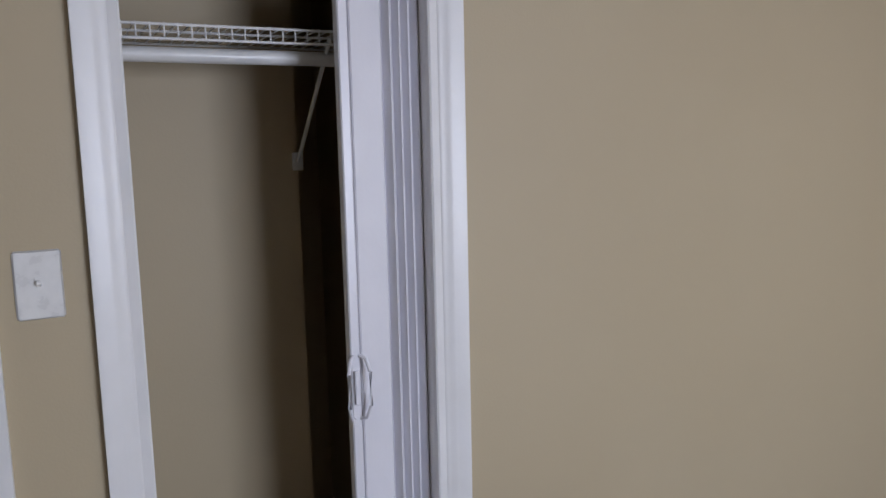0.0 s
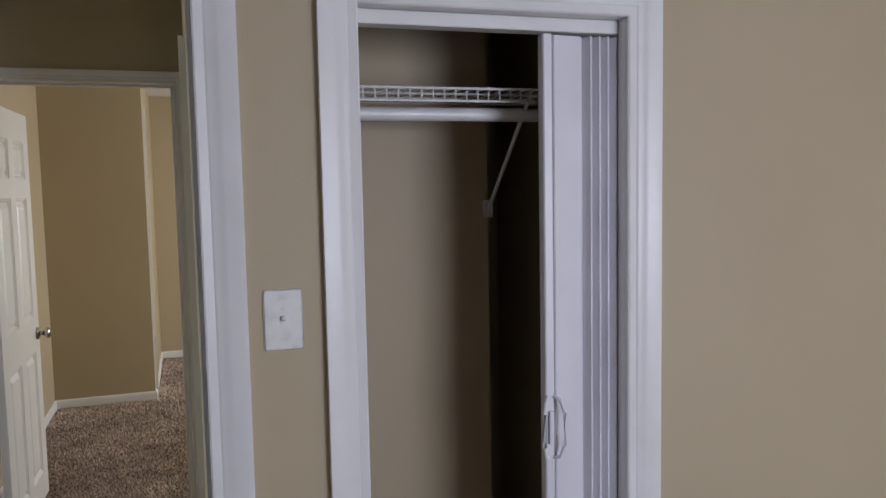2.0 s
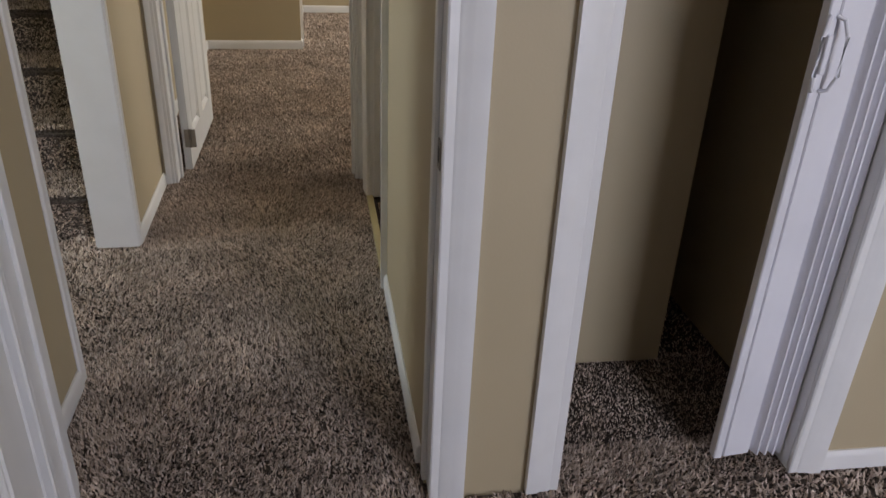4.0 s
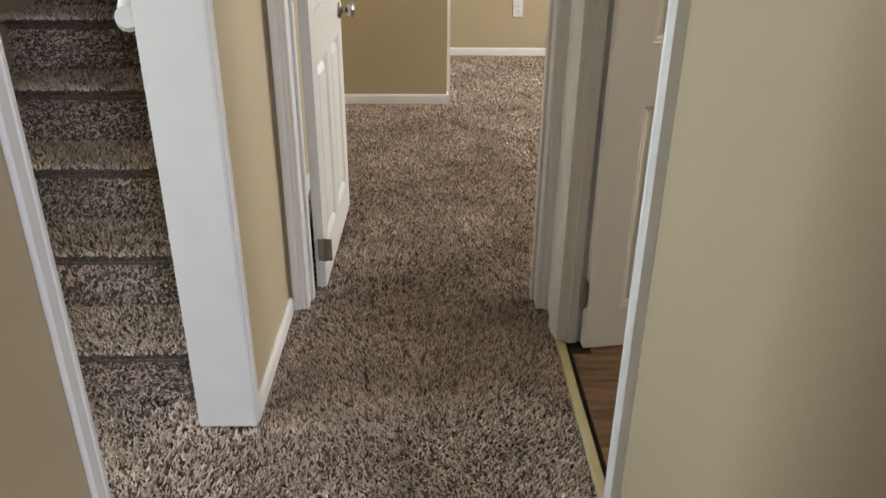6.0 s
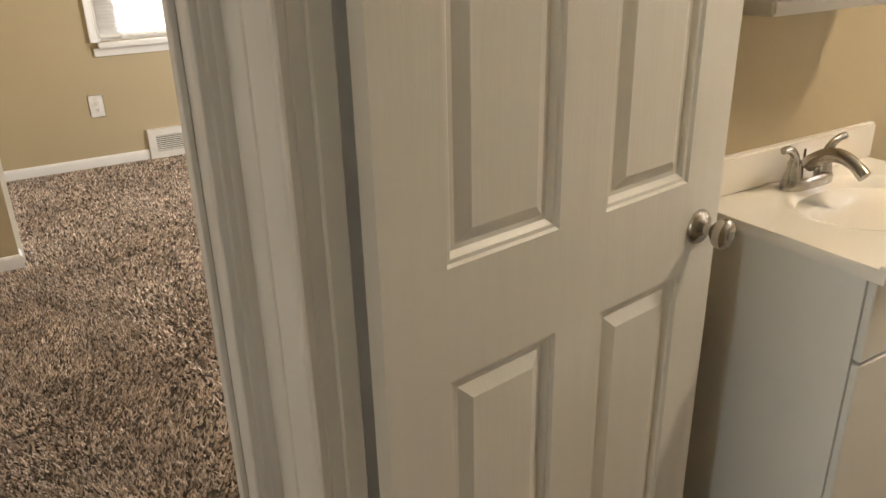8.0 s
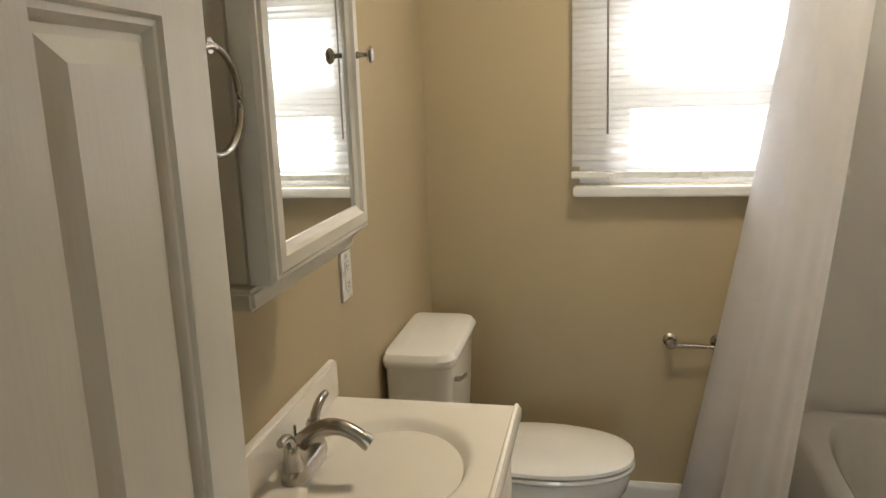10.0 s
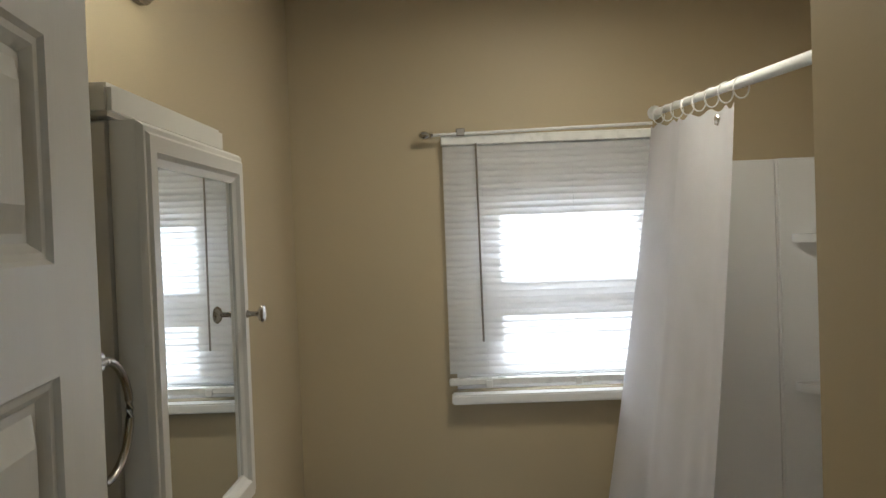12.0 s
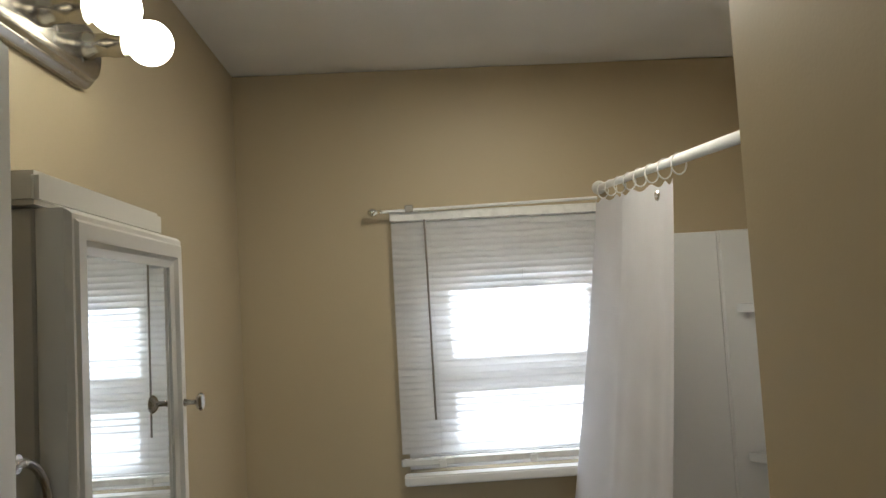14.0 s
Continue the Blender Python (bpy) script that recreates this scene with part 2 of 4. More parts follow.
def casing(name, m, w, h, label, sides="lhr", width=0.085):
    """Moulded casing round an opening w wide and h high, in the local xz plane, proud towards local -y."""
    s = width / 0.085
    prof = [(u * s, d) for u, d in CASING]
    ob = thing(name, label, "trim", m, kind="structure")
    for side in sides:
        bm = bmesh.new()
        if side == "h":
            ends = [[(-u, -d, h + u) for u, d in prof], [(w + u, -d, h + u) for u, d in prof]]
        elif side == "l":
            ends = [[(-u, -d, 0.0) for u, d in prof], [(-u, -d, h + u) for u, d in prof]]
        else:
            ends = [[(w + u, -d, 0.0) for u, d in prof], [(w + u, -d, h + u) for u, d in prof]]
        add_loft(bm, ends)
        part("casing_board", bm, WHITE, ob, smooth=True)
    return ob


def jamb(name, m, w, h, depth, label, stop=0.05):
    """A lining inside an opening: two sides and a head, with a door stop, local y 0..depth."""
    ob = thing(name, label, "door frame", m, kind="structure")
    t = 0.018
    part("side_jamb", box(-t, 0.0, 0, depth, 0, h + t, bevel=0.002), WHITE, ob)
    part("side_jamb", box(w, w + t, 0, depth, 0, h + t, bevel=0.002), WHITE, ob)
    part("head_jamb", box(0, w, 0, depth, h, h + t, bevel=0.002), WHITE, ob)
    if stop:
        part("door_stop", box(0, 0.011, stop, stop + 0.032, 0, h, bevel=0.002), WHITE, ob)
        part("door_stop", box(w - 0.011, w, stop, stop + 0.032, 0, h, bevel=0.002), WHITE, ob)
        part("door_stop", box(0.011, w - 0.011, stop, stop + 0.032, h - 0.011, h, bevel=0.002), WHITE, ob)
    return ob


def baseboard(name, a, b, normal, height=0.058, thick=0.013):
    """A low baseboard on the floor from a to b (x, y), proud by thick along normal."""
    n = Vector((*normal, 0))
    prof = ((0, 0), (thick, 0), (thick, height * 0.7), (thick * 0.8, height * 0.86), (thick * 0.35, height), (0, height))
    bm = bmesh.new()
    add_loft(bm, [[Vector((*p, 0)) + n * d + Vector((0, 0, z)) for d, z in prof] for p in (a, b)])
    ob = part(name, bm, WHITE, None, "low white painted baseboard along the carpet", smooth=True)
    return tagged(ob, category="baseboard", kind="structure")


# ---- the plan ----
CLOSET_WALL = 2.0            # bedroom face of the wall with the door and the closet
HALL_L, HALL_R = -1.165, -0.222
END_WALL = 4.09              # hall face of the far bedroom's wall
VAN_WALL, WIN_WALL = 4.10, 2.503
BATH_S = 3.03
CEILING = 2.585
D1 = (-0.945, -0.091, 2.125)    # bedroom door opening: x, x, height
CL = (0.238, 0.868, 2.05)      # closet opening
BD = (3.09, 3.855, 2.08)        # bathroom door opening: y, y, height
D2 = (-1.10, -0.275, 2.15)    # far bedroom door opening
BW = (2.72, 3.555, 1.205, 2.075)   # bathroom window: y, y, z, z
FW = (0.20, 1.15, 0.80, 2.05)      # far bedroom window: x, x, z, z


# the near bedroom and its closet stand slightly askew to the hall
BED = Matrix.Translation((-0.1266, 1.9724, 0)) @ Matrix.Rotation(radians(-1.513), 4, "Z") @ Matrix.Translation((0, -2, 0))


def askew(*obs):
    for ob in obs:
        ob.matrix_basis = BED @ ob.matrix_basis


# ---- walls, floors, ceilings ----
structure("floor_carpet", box(-3.6, 2.9, -2.4, 8.8, -0.12, -0.014), CARPET, "brown and beige shag carpet laid through bedrooms and hall", "floor")
askew(wall("wall_closet", "x", -2.6, 2.75, 2.0, 2.115, -0.02, CEILING, [(D1[0] - 0.018, D1[1] + 0.018, -0.02, D1[2] + 0.018), (CL[0] - 0.012, CL[1] + 0.012, -0.02, CL[2] + 0.012)]))
askew(wall("wall_bedroom_back", "x", -2.6, 2.75, -2.38, -2.26, -0.02, CEILING, [(1.10, 2.50, 0.85, 2.05)]))
askew(wall("wall_bedroom_side", "y", -2.26, 2.0, 2.63, 2.75, -0.02, CEILING))
askew(wall("wall_bedroom_far_side", "y", -2.26, 2.0, -2.6, -2.48, -0.02, CEILING))
wall("wall_hall_near_stair", "y", 2.06, 2.55, HALL_L - 0.12, HALL_L, -0.02, CEILING)
wall("wall_hall_past_stair", "y", 3.435, END_WALL + 0.115, HALL_L - 0.145, HALL_L, -0.02, CEILING)
wall("wall_hall_bath", "y", 2.03, END_WALL, HALL_R, -0.13, -0.02, CEILING, [(BD[0] - 0.018, BD[1] + 0.018, -0.02, BD[2] + 0.018)])
wall("wall_hall_end", "x", HALL_L, 2.75, END_WALL + 0.062, END_WALL + 0.115, -0.02, CEILING, [(D2[0] - 0.018, D2[1] + 0.018, -0.02, D2[2] + 0.018)])
structure("wall_hall_end_face", grid_wall([HALL_L, D2[0] - 0.018, D2[1] + 0.018, -0.13], [-0.02, D2[2] + 0.018, CEILING], lambda u, z: not (D2[0] - 0.01 < u < D2[1] + 0.01 and z < D2[2]), END_WALL, END_WALL + 0.062, lambda u, z, d: (u, d, z)), TAN, "tan painted plaster wall round the far bedroom door", "wall")
wall("wall_vanity", "x", -0.15, WIN_WALL + 0.12, VAN_WALL, VAN_WALL + 0.045, -0.02, CEILING)
wall("wall_window", "y", 1.88, VAN_WALL, WIN_WALL, WIN_WALL + 0.12, -0.02, CEILING, [BW])
wall("wall_bath_south", "x", -0.13, 0.97, 2.93, BATH_S, -0.02, CEILING)
wall("wall_tub_end", "y", 2.0, 2.93, 0.82, 0.97, -0.02, CEILING)
wall("wall_tub_back", "x", 0.97, WIN_WALL, 2.0, 2.117, -0.02, CEILING)
askew(wall("wall_closet_back", "x", 0.02, 0.715, 2.522, 2.928, -0.02, CEILING))
askew(structure("ceiling_bedroom", box(-2.6, 2.75, -2.38, 2.115, CEILING, CEILING + 0.1), CEIL, "flat white painted ceiling", "ceiling"))
structure("ceiling_hall", box(HALL_L - 0.2, -0.13, 1.98, END_WALL + 0.115, CEILING + 0.003, CEILING + 0.103), CEIL, "flat white painted ceiling", "ceiling")
structure("ceiling_bathroom", box(-0.128, WIN_WALL + 0.12, 1.9, VAN_WALL + 0.02, CEILING + 0.003, CEILING + 0.103), CEIL, "flat white painted bathroom ceiling", "ceiling")
structure("ceiling_far_bedroom", box(-1.6, 2.75, END_WALL + 0.117, 8.6, CEILING, CEILING + 0.1), CEIL, "flat white painted ceiling", "ceiling")
# far bedroom
B2C, B2F, B2X, B2L = 6.86, 8.438, -0.538, -1.27
wall("wall_far_bedroom_left", "y", END_WALL + 0.117, B2C, B2L - 0.12, B2L, -0.02, CEILING)
wall("wall_far_bedroom_bump", "x", B2L - 0.12, B2X, B2C, B2C + 0.12, -0.02, CEILING)
wall("wall_far_bedroom_return", "y", B2C + 0.12, B2F, B2X - 0.12, B2X, -0.02, CEILING)
wall("wall_far_bedroom_window", "x", B2X - 0.12, 2.75, B2F, B2F + 0.12, -0.02, CEILING, [FW])
# unseen side wall; its opening is added to let the fill lamp in
wall("wall_far_bedroom_side", "y", END_WALL + 0.117, B2F, 2.63, 2.75, -0.02, CEILING, [(5.6, 7.0, 0.85, 2.05)])
# landing and stairwell shell
wall("wall_landing_near", "x", -3.4, HALL_L - 0.12, 2.43, 2.55, -0.02, CEILING)
wall("wall_landing_window", "y", 2.43, 3.60, -3.52, -3.4, -0.02, CEILING, [(2.62, 3.42, 0.9, 2.1)])
wall("wall_landing_far", "x", -3.4, -2.2, 3.48, 3.60, -0.02, CEILING)
wall("wall_stair_side", "y", 3.48, 6.7, -2.32, -2.2, -0.02, 4.6)
wall("wall_stair_inner", "y", END_WALL + 0.115, 6.7, HALL_L - 0.26, HALL_L - 0.225, -0.02, 4.6)
wall("wall_stair_inner_upper", "y", 3.435, END_WALL + 0.115, HALL_L - 0.145, HALL_L, CEILING, 4.6)
wall("wall_stair_top", "x", -2.32, HALL_L - 0.225, 6.7, 6.8, -0.02, 4.6)
wall("wall_stair_header", "x", -2.2, HALL_L - 0.145, 3.60, 3.70, CEILING, 4.6)
structure("ceiling_landing", box(-3.52, HALL_L - 0.1, 2.43, 3.70, CEILING, CEILING + 0.1), CEIL, "white painted landing ceiling", "ceiling")
structure("ceiling_stair", box(-2.32, HALL_L, 3.6, 6.8, 4.6, 4.7), CEIL, "white painted stairwell ceiling", "ceiling")

# ---- trim ----
DOOR1 = Matrix.Translation((D1[0], 2.0, 0))
askew(casing("bedroom_door_casing", DOOR1, D1[1] - D1[0], D1[2], "white painted moulded wooden door casing"))
askew(casing("bedroom_door_casing_hall", pose(D1[1], 2.115, 0, 0, 0, 180), D1[1] - D1[0], D1[2], "white painted moulded wooden door casing", sides="lh"))
askew(jamb("bedroom_door_jamb", DOOR1, D1[1] - D1[0], D1[2], 0.115, "white painted door jamb with a strike plate"))
askew(casing("closet_casing", Matrix.Translation((CL[0], 2.0, 0)), CL[1] - CL[0], CL[2], "white painted moulded wooden closet casing"))
askew(jamb("closet_jamb", Matrix.Translation((CL[0], 2.0, 0)), CL[1] - CL[0], CL[2], 0.115, "white painted closet lining", stop=0))
BATHM = pose(HALL_R, BD[1], 0, 0, 0, -90)
casing("bathroom_door_casing", BATHM, BD[1] - BD[0], BD[2], "white painted moulded wooden bathroom door casing", width=0.085)
corner = thing("hall_corner_filler", "white painted board filling the corner between two door casings", "trim", Matrix(), kind="structure")
part("filler_board", box(HALL_R - 0.012, HALL_R, BD[1] + 0.087, END_WALL - 0.023, 0, 2.17, bevel=0.003), WHITE, corner)
part("cove_strip", add_tube(bmesh.new(), (HALL_R - 0.014, BD[1] + 0.10, 0), (HALL_R - 0.014, BD[1] + 0.10, 2.17), 0.009, n=10), WHITE, corner, smooth=True)
jamb("bathroom_door_jamb", BATHM, BD[1] - BD[0], BD[2], 0.095, "white painted bathroom door jamb", stop=0.022)
ENDM = Matrix.Translation((D2[0], END_WALL, 0))
casing("far_bedroom_door_casing", ENDM, D2[1] - D2[0], D2[2], "white painted moulded wooden door casing", width=0.052)
jamb("far_bedroom_door_jamb", ENDM, D2[1] - D2[0], D2[2], 0.115, "white painted door jamb")
post = thing("stair_wall_end_trim", "white painted wooden trim capping the wall end beside the stairs", "trim", Matrix(), kind="structure")
part("cap_board", box(HALL_L - 0.155, HALL_L + 0.008, 3.417, 3.435, 0, CEILING, bevel=0.004, segments=2), WHITE, post)
part("corner_bead", box(HALL_L, HALL_L + 0.013, 3.435, 3.463, 0, CEILING, bevel=0.003), WHITE, post)
near = thing("stair_near_corner_trim", "white painted wooden corner trim beside the stairs", "trim", Matrix(), kind="structure")
part("corner_bead", box(HALL_L - 0.12, HALL_L + 0.010, 2.55, 2.564, 0, CEILING, bevel=0.003), WHITE, near)
part("corner_bead", box(HALL_L, HALL_L + 0.010, 2.522, 2.55, 0, CEILING, bevel=0.003), WHITE, near)
askew(baseboard("baseboard_bedroom", (CL[1] + 0.087, 2.0), (2.63, 2.0), (0, -1)))
baseboard("baseboard_hall_left", (HALL_L, 3.465), (HALL_L, END_WALL - 0.022), (1, 0))
baseboard("baseboard_hall_right", (HALL_R, 2.09), (HALL_R, BD[0] - 0.077), (-1, 0))
baseboard("baseboard_hall_near", (HALL_L, 2.117), (HALL_L, 2.52), (1, 0))
baseboard("baseboard_bump", (B2L, B2C), (B2X, B2C), (0, -1), 0.066)
baseboard("baseboard_return", (B2X, B2C - 0.012), (B2X, B2F), (1, 0), 0.066)
baseboard("baseboard_far_left", (B2L, END_WALL + 0.12), (B2L, B2C - 0.013), (1, 0), 0.066)
baseboard("baseboard_far_window", (B2X + 0.013, B2F), (0.383, B2F), (0, -1), 0.066)
baseboard("baseboard_far_window_side", (0.787, B2F), (2.63, B2F), (0, -1), 0.066)
baseboard("baseboard_bath_window", (WIN_WALL, 2.87), (WIN_WALL, VAN_WALL - 0.013), (-1, 0), 0.09)
baseboard("baseboard_bath_vanity", (1.40, VAN_WALL), (WIN_WALL, VAN_WALL), (0, -1), 0.09)
casing("far_bedroom_closet_casing", pose(B2X, B2C + 0.14, 0, 0, 0, 90), 1.2, 2.28, "white painted casing on the bump wall's return", sides="l", width=0.06)


# ---- doors ----
def knob_set(parent, x, z, face, sign):
    """A round door knob on a rosette; face is the local y of the door's face, sign its outward direction."""
    m = pose(x, face, z, 90 if sign < 0 else -90)
    k = part("door_knob", add_lathe(bmesh.new(), ((0.0335, 0), (0.0335, 0.004), (0.029, 0.010), (0.018, 0.013), (0.0115, 0.018), (0.0105, 0.030),
             (0.018, 0.036), (0.0265, 0.044), (0.0290, 0.052), (0.0275, 0.060), (0.020, 0.066), (0.008, 0.0675)), 32), NICKEL, parent, "brushed nickel knob on a round rosette", smooth=True, at=m)
    part("keyhole", add_lathe(bmesh.new(), ((0.009, 0.0672), (0.009, 0.0695), (0.004, 0.070)), 16), STEEL, k, smooth=True)
    return k


def panel_door(name, w, h, m, label, knob_x, knob_z=0.90, rails=(0.150, 0.815, 0.995, 1.636, 1.731, 1.924), stile=0.110):
    """A moulded six-panel door leaf, local x along its width, faces at local y 0 and 0.035. rails: bottom and top of the three rows."""
    door = thing(name, label, "door", m)
    t, mid = 0.035, 0.110
    pw = (w - 2 * stile - mid) / 2
    xs = [0, stile, stile + pw, stile + pw + mid, w - stile, w]
    zs = [0, *rails, h]
    holes = [(xs[i], xs[i + 1], rails[j], rails[j + 1]) for i in (1, 3) for j in (0, 2, 4)]
    solid = lambda u, z: not any(a < u < b and c < z < d for a, b, c, d in holes)
    leaf = part("door_leaf", grid_wall(xs, zs, solid, 0.0, t, lambda u, z, d: (u, d, z)), DOOR, door)
    for a, b, c, d in holes:
        bm = bmesh.new()
        for face, s in ((0.0, 1), (t, -1)):
            rings = []
            for inset, depth in ((0.0, 0.0), (0.004, 0.005), (0.010, 0.006), (0.018, 0.0145), (0.026, 0.0145), (0.048, 0.003)):
                y = face + s * depth
                rings.append([(a + inset, y, c + inset), (b - inset, y, c + inset), (b - inset, y, d - inset), (a + inset, y, d - inset)])
            rows = [[bm.verts.new(p) for p in ring] for ring in rings]
            for p, q in zip(rows, rows[1:]):
                for i in range(4):
                    bm.faces.new((p[i], p[(i + 1) % 4], q[(i + 1) % 4], q[i]))
            bm.faces.new(rows[-1])
        part("door_panel", bm, DOOR, door)
    knob_set(door, knob_x, knob_z, 0.0, -1)
    knob_set(door, knob_x, knob_z, t, 1)
    return door


def hinge(parent, x, y, z, reach=0.03, turn=0.0):
    m = pose(x, y, z, 0, 0, turn)
    b = part("hinge", add_tube(bmesh.new(), (0, 0, -0.045), (0, 0, 0.045), 0.0065, n=12), STEEL, parent, "dull steel butt hinge", smooth=True, at=m)
    part("hinge_leaf", box(0.004, reach, -0.001, 0.0015, -0.044, 0.044), STEEL, b)
    part("hinge_leaf", box(-reach, -0.004, -0.001, 0.0015, -0.044, 0.044), STEEL, b)
    return b


bath_door = panel_door("bathroom_door", 0.775, 2.028, pose(-0.152, 3.797, 0.012, 0, 0, 7.9), "white moulded six-panel bathroom door standing open", 0.712)
for z in (0.20, 1.80):
    hinge(bath_door, -0.012, 0.004, z, 0.034, 65)
far_door = panel_door("far_bedroom_door", 0.81, 2.07, pose(-1.052, 4.222, 0.012, 0, 0, 89.0), "white moulded six-panel bedroom door standing open on the carpet", 0.75)
for z in (0.16, 1.86):
    hinge(far_door, -0.008, -0.004, z, 0.026, 90)
near_door = panel_door("bedroom_door", 0.86, 2.09, pose(-1.0, 1.972, 0.012, 0, 0, -91), "white moulded six-panel bedroom door standing open", 0.80)
askew(near_door)
strike = thing("strike_plate", "dull steel strike plate on the bedroom door jamb", "strike plate", BED.copy())
part("plate", box(D1[1] - 0.0025, D1[1] - 0.0003, 2.006, 2.040, 0.86, 0.92), STEEL, strike)
part("latch_hole", box(D1[1] - 0.0032, D1[1] - 0.0026, 2.014, 2.030, 0.875, 0.905), DARK, strike)
catch = thing("upper_strike_plate", "painted-over steel strike plate on the bedroom door jamb", "strike plate", BED.copy())
part("plate", box(D1[1] - 0.006, D1[1] - 0.0003, 2.055, 2.09, 1.53, 1.63, bevel=0.002), STEEL, catch)


# ---- closet ----
shelf = thing("wire_shelf", "white coated wire closet shelf with a hanging rod", "shelf", BED.copy())
sy, sz = 2.185, 1.905
for i, (dy, dz) in enumerate(((0, 0), (0, -0.030), (0.11, 0), (0.22, 0), (0.335, 0))):
    part("long_wire", tube((-0.05, sy + dy, sz + dz), (0.95, sy + dy, sz + dz), 0.0032, n=8), WIRE, shelf)
cross = mesh_of(add_tube(tube((0, 0, -0.03), (0, 0, 0.003), 0.0018, n=5), (0, 0, 0.003), (0, 0.337, 0.003), 0.0018, n=5), "cross_wire", WIRE)
for i in range(34):
    o = new("cross_wire", cross)
    o.parent, o.location = shelf, (-0.03 + i * 0.0285, sy, sz)
part("hanging_rod", tube((-0.05, 2.245, 1.848), (0.95, 2.245, 1.848), 0.017, n=20), WIRE, shelf, "thick white hanging rod", smooth=True)
brace = bmesh.new()
add_tube(brace, (0.715, 2.515, 1.60), (0.715, 2.20, 1.895), 0.0055, n=8)
add_box(brace, 0.700, 0.730, 2.516, 2.524, 1.575, 1.625, bevel=0.002)
part("brace", brace, WIRE, shelf, "diagonal white support brace")
fold = thing("folding_door", "white vinyl accordion closet door folded open in a stack", "folding door", BED.copy())
part("lead_post", box(0.675, 0.698, 2.035, 2.066, 0.02, 2.015, bevel=0.003), VINYL, fold)
zig = [(0.698, 2.052), (0.704, 2.040), (0.776, 2.048), (0.787, 2.066), (0.797, 2.034), (0.811, 2.064), (0.819, 2.032), (0.833, 2.064), (0.841, 2.032), (0.852, 2.062), (0.863, 2.034)]
for p, q in zip(zig, zig[1:]):
    d = (Vector(q) - Vector(p)).normalized()
    nrm = Vector((-d.y, d.x)) * 0.0022
    bm = bmesh.new()
    ring = [Vector(p) + nrm, Vector(p) - nrm, Vector(q) - nrm, Vector(q) + nrm]
    add_loft(bm, [[(v.x, v.y, 0.025) for v in ring], [(v.x, v.y, 2.012) for v in ring]])
    part("fold_panel", bm, VINYL, fold)
for side, sx in ((-1, 0.679), (1, 0.695)):
    pts = [(sx, 2.034, 1.015), (sx + side * 0.010, 2.02, 1.02), (sx + side * 0.018, 2.012, 1.05), (sx + side * 0.018, 2.012, 1.13), (sx + side * 0.010, 2.02, 1.16), (sx, 2.034, 1.165)]
    part("pull_handle", add_pipe(bmesh.new(), pts, 0.0045, 8), VINYL, fold, "white plastic pull handle", smooth=True)
part("latch_body", box(0.681, 0.693, 2.026, 2.036, 1.05, 1.13, bevel=0.002), VINYL, fold)
track = thing("folding_door_track", "white metal track under the closet head", "track", BED.copy())
part("track_rail", box(CL[0], CL[1], 2.030, 2.075, 2.018, 2.049, bevel=0.002), WHITE, track)


# ---- plates and outlets ----
def plate(name, m, label, category, holes, material=None, size=(0.073, 0.118)):
    """A wall plate with bevelled edges, local xz plane, proud towards local -y."""
    ob = thing(name, label, category, m)
    w, h = size
    part("cover_plate", box(-w / 2, w / 2, -0.006, 0, -h / 2, h / 2, bevel=0.003, segments=2), material or PLASTIC, ob, smooth=True)
    for kind, z in holes:
        if kind == "screw":
            part("screw", tube((0, -0.0062, z), (0, -0.0075, z), 0.0028, n=10), material or PLASTIC, ob)
        elif kind == "toggle":
            part("toggle_slot", box(-0.006, 0.006, -0.0075, -0.006, -0.013, 0.013), material or PLASTIC, ob)
            bm = box(-0.0045, 0.0045, -0.019, -0.006, -0.004, 0.004, bevel=0.0015)
            bmesh.ops.rotate(bm, verts=bm.verts, cent=(0, -0.006, 0), matrix=Matrix.Rotation(radians(-28), 3, "X"))
            part("toggle", bm, PLASTIC, ob)
        elif kind == "socket":
            s = part("socket_face", box(-0.016, 0.016, -0.0085, -0.006, z - 0.014, z + 0.014, bevel=0.004), material or PLASTIC, ob)
            for dx in (-0.006, 0.006):
                part("slot", box(dx - 0.0012, dx + 0.0012, -0.0092, -0.0086, z - 0.001, z + 0.007), DARK, s)
            part("slot", tube((0, -0.0086, z - 0.007), (0, -0.0092, z - 0.007), 0.0024, n=10), DARK, s)
        elif kind == "jack":
            part("jack", box(-0.006, 0.006, -0.0085, -0.006, z - 0.006, z + 0.006), DARK, ob)
        elif kind == "block":
            part("receptacle", box(-0.017, 0.017, -0.009, -0.006, -0.034, 0.034, bevel=0.002), material or PLASTIC, ob)
    return ob


DUPLEX = (("socket", 0.02), ("socket", -0.02), ("screw", 0.0))
askew(plate("light_switch", Matrix.Translation((0.0655, 2.0, 1.40)), "white plastic toggle light switch plate on tan wall", "light switch", (("toggle", 0), ("screw", 0.03), ("screw", -0.03)), size=(0.081, 0.128)))
askew(plate("telephone_jack", Matrix.Translation((1.40, 2.0, 0.367)), "ivory plastic telephone jack plate with two dark jacks", "wall jack", (("jack", 0.012), ("jack", -0.02)), IVORY))
askew(plate("wall_outlet", Matrix.Translation((1.50, 2.0, 0.367)), "white plastic duplex outlet on tan wall", "outlet", DUPLEX))
plate("wall_outlet", Matrix.Translation((0.105, B2F, 0.40)), "white plastic duplex outlet under the bedroom window", "outlet", DUPLEX, size=(0.09, 0.145))
plate("bathroom_outlet", Matrix.Translation((1.565, VAN_WALL, 1.112)), "white plastic outlet with a test button block above the vanity", "outlet", (("block", 0), ("socket", 0.022), ("socket", -0.022), ("screw", 0.05), ("screw", -0.05)), size=(0.076, 0.128))
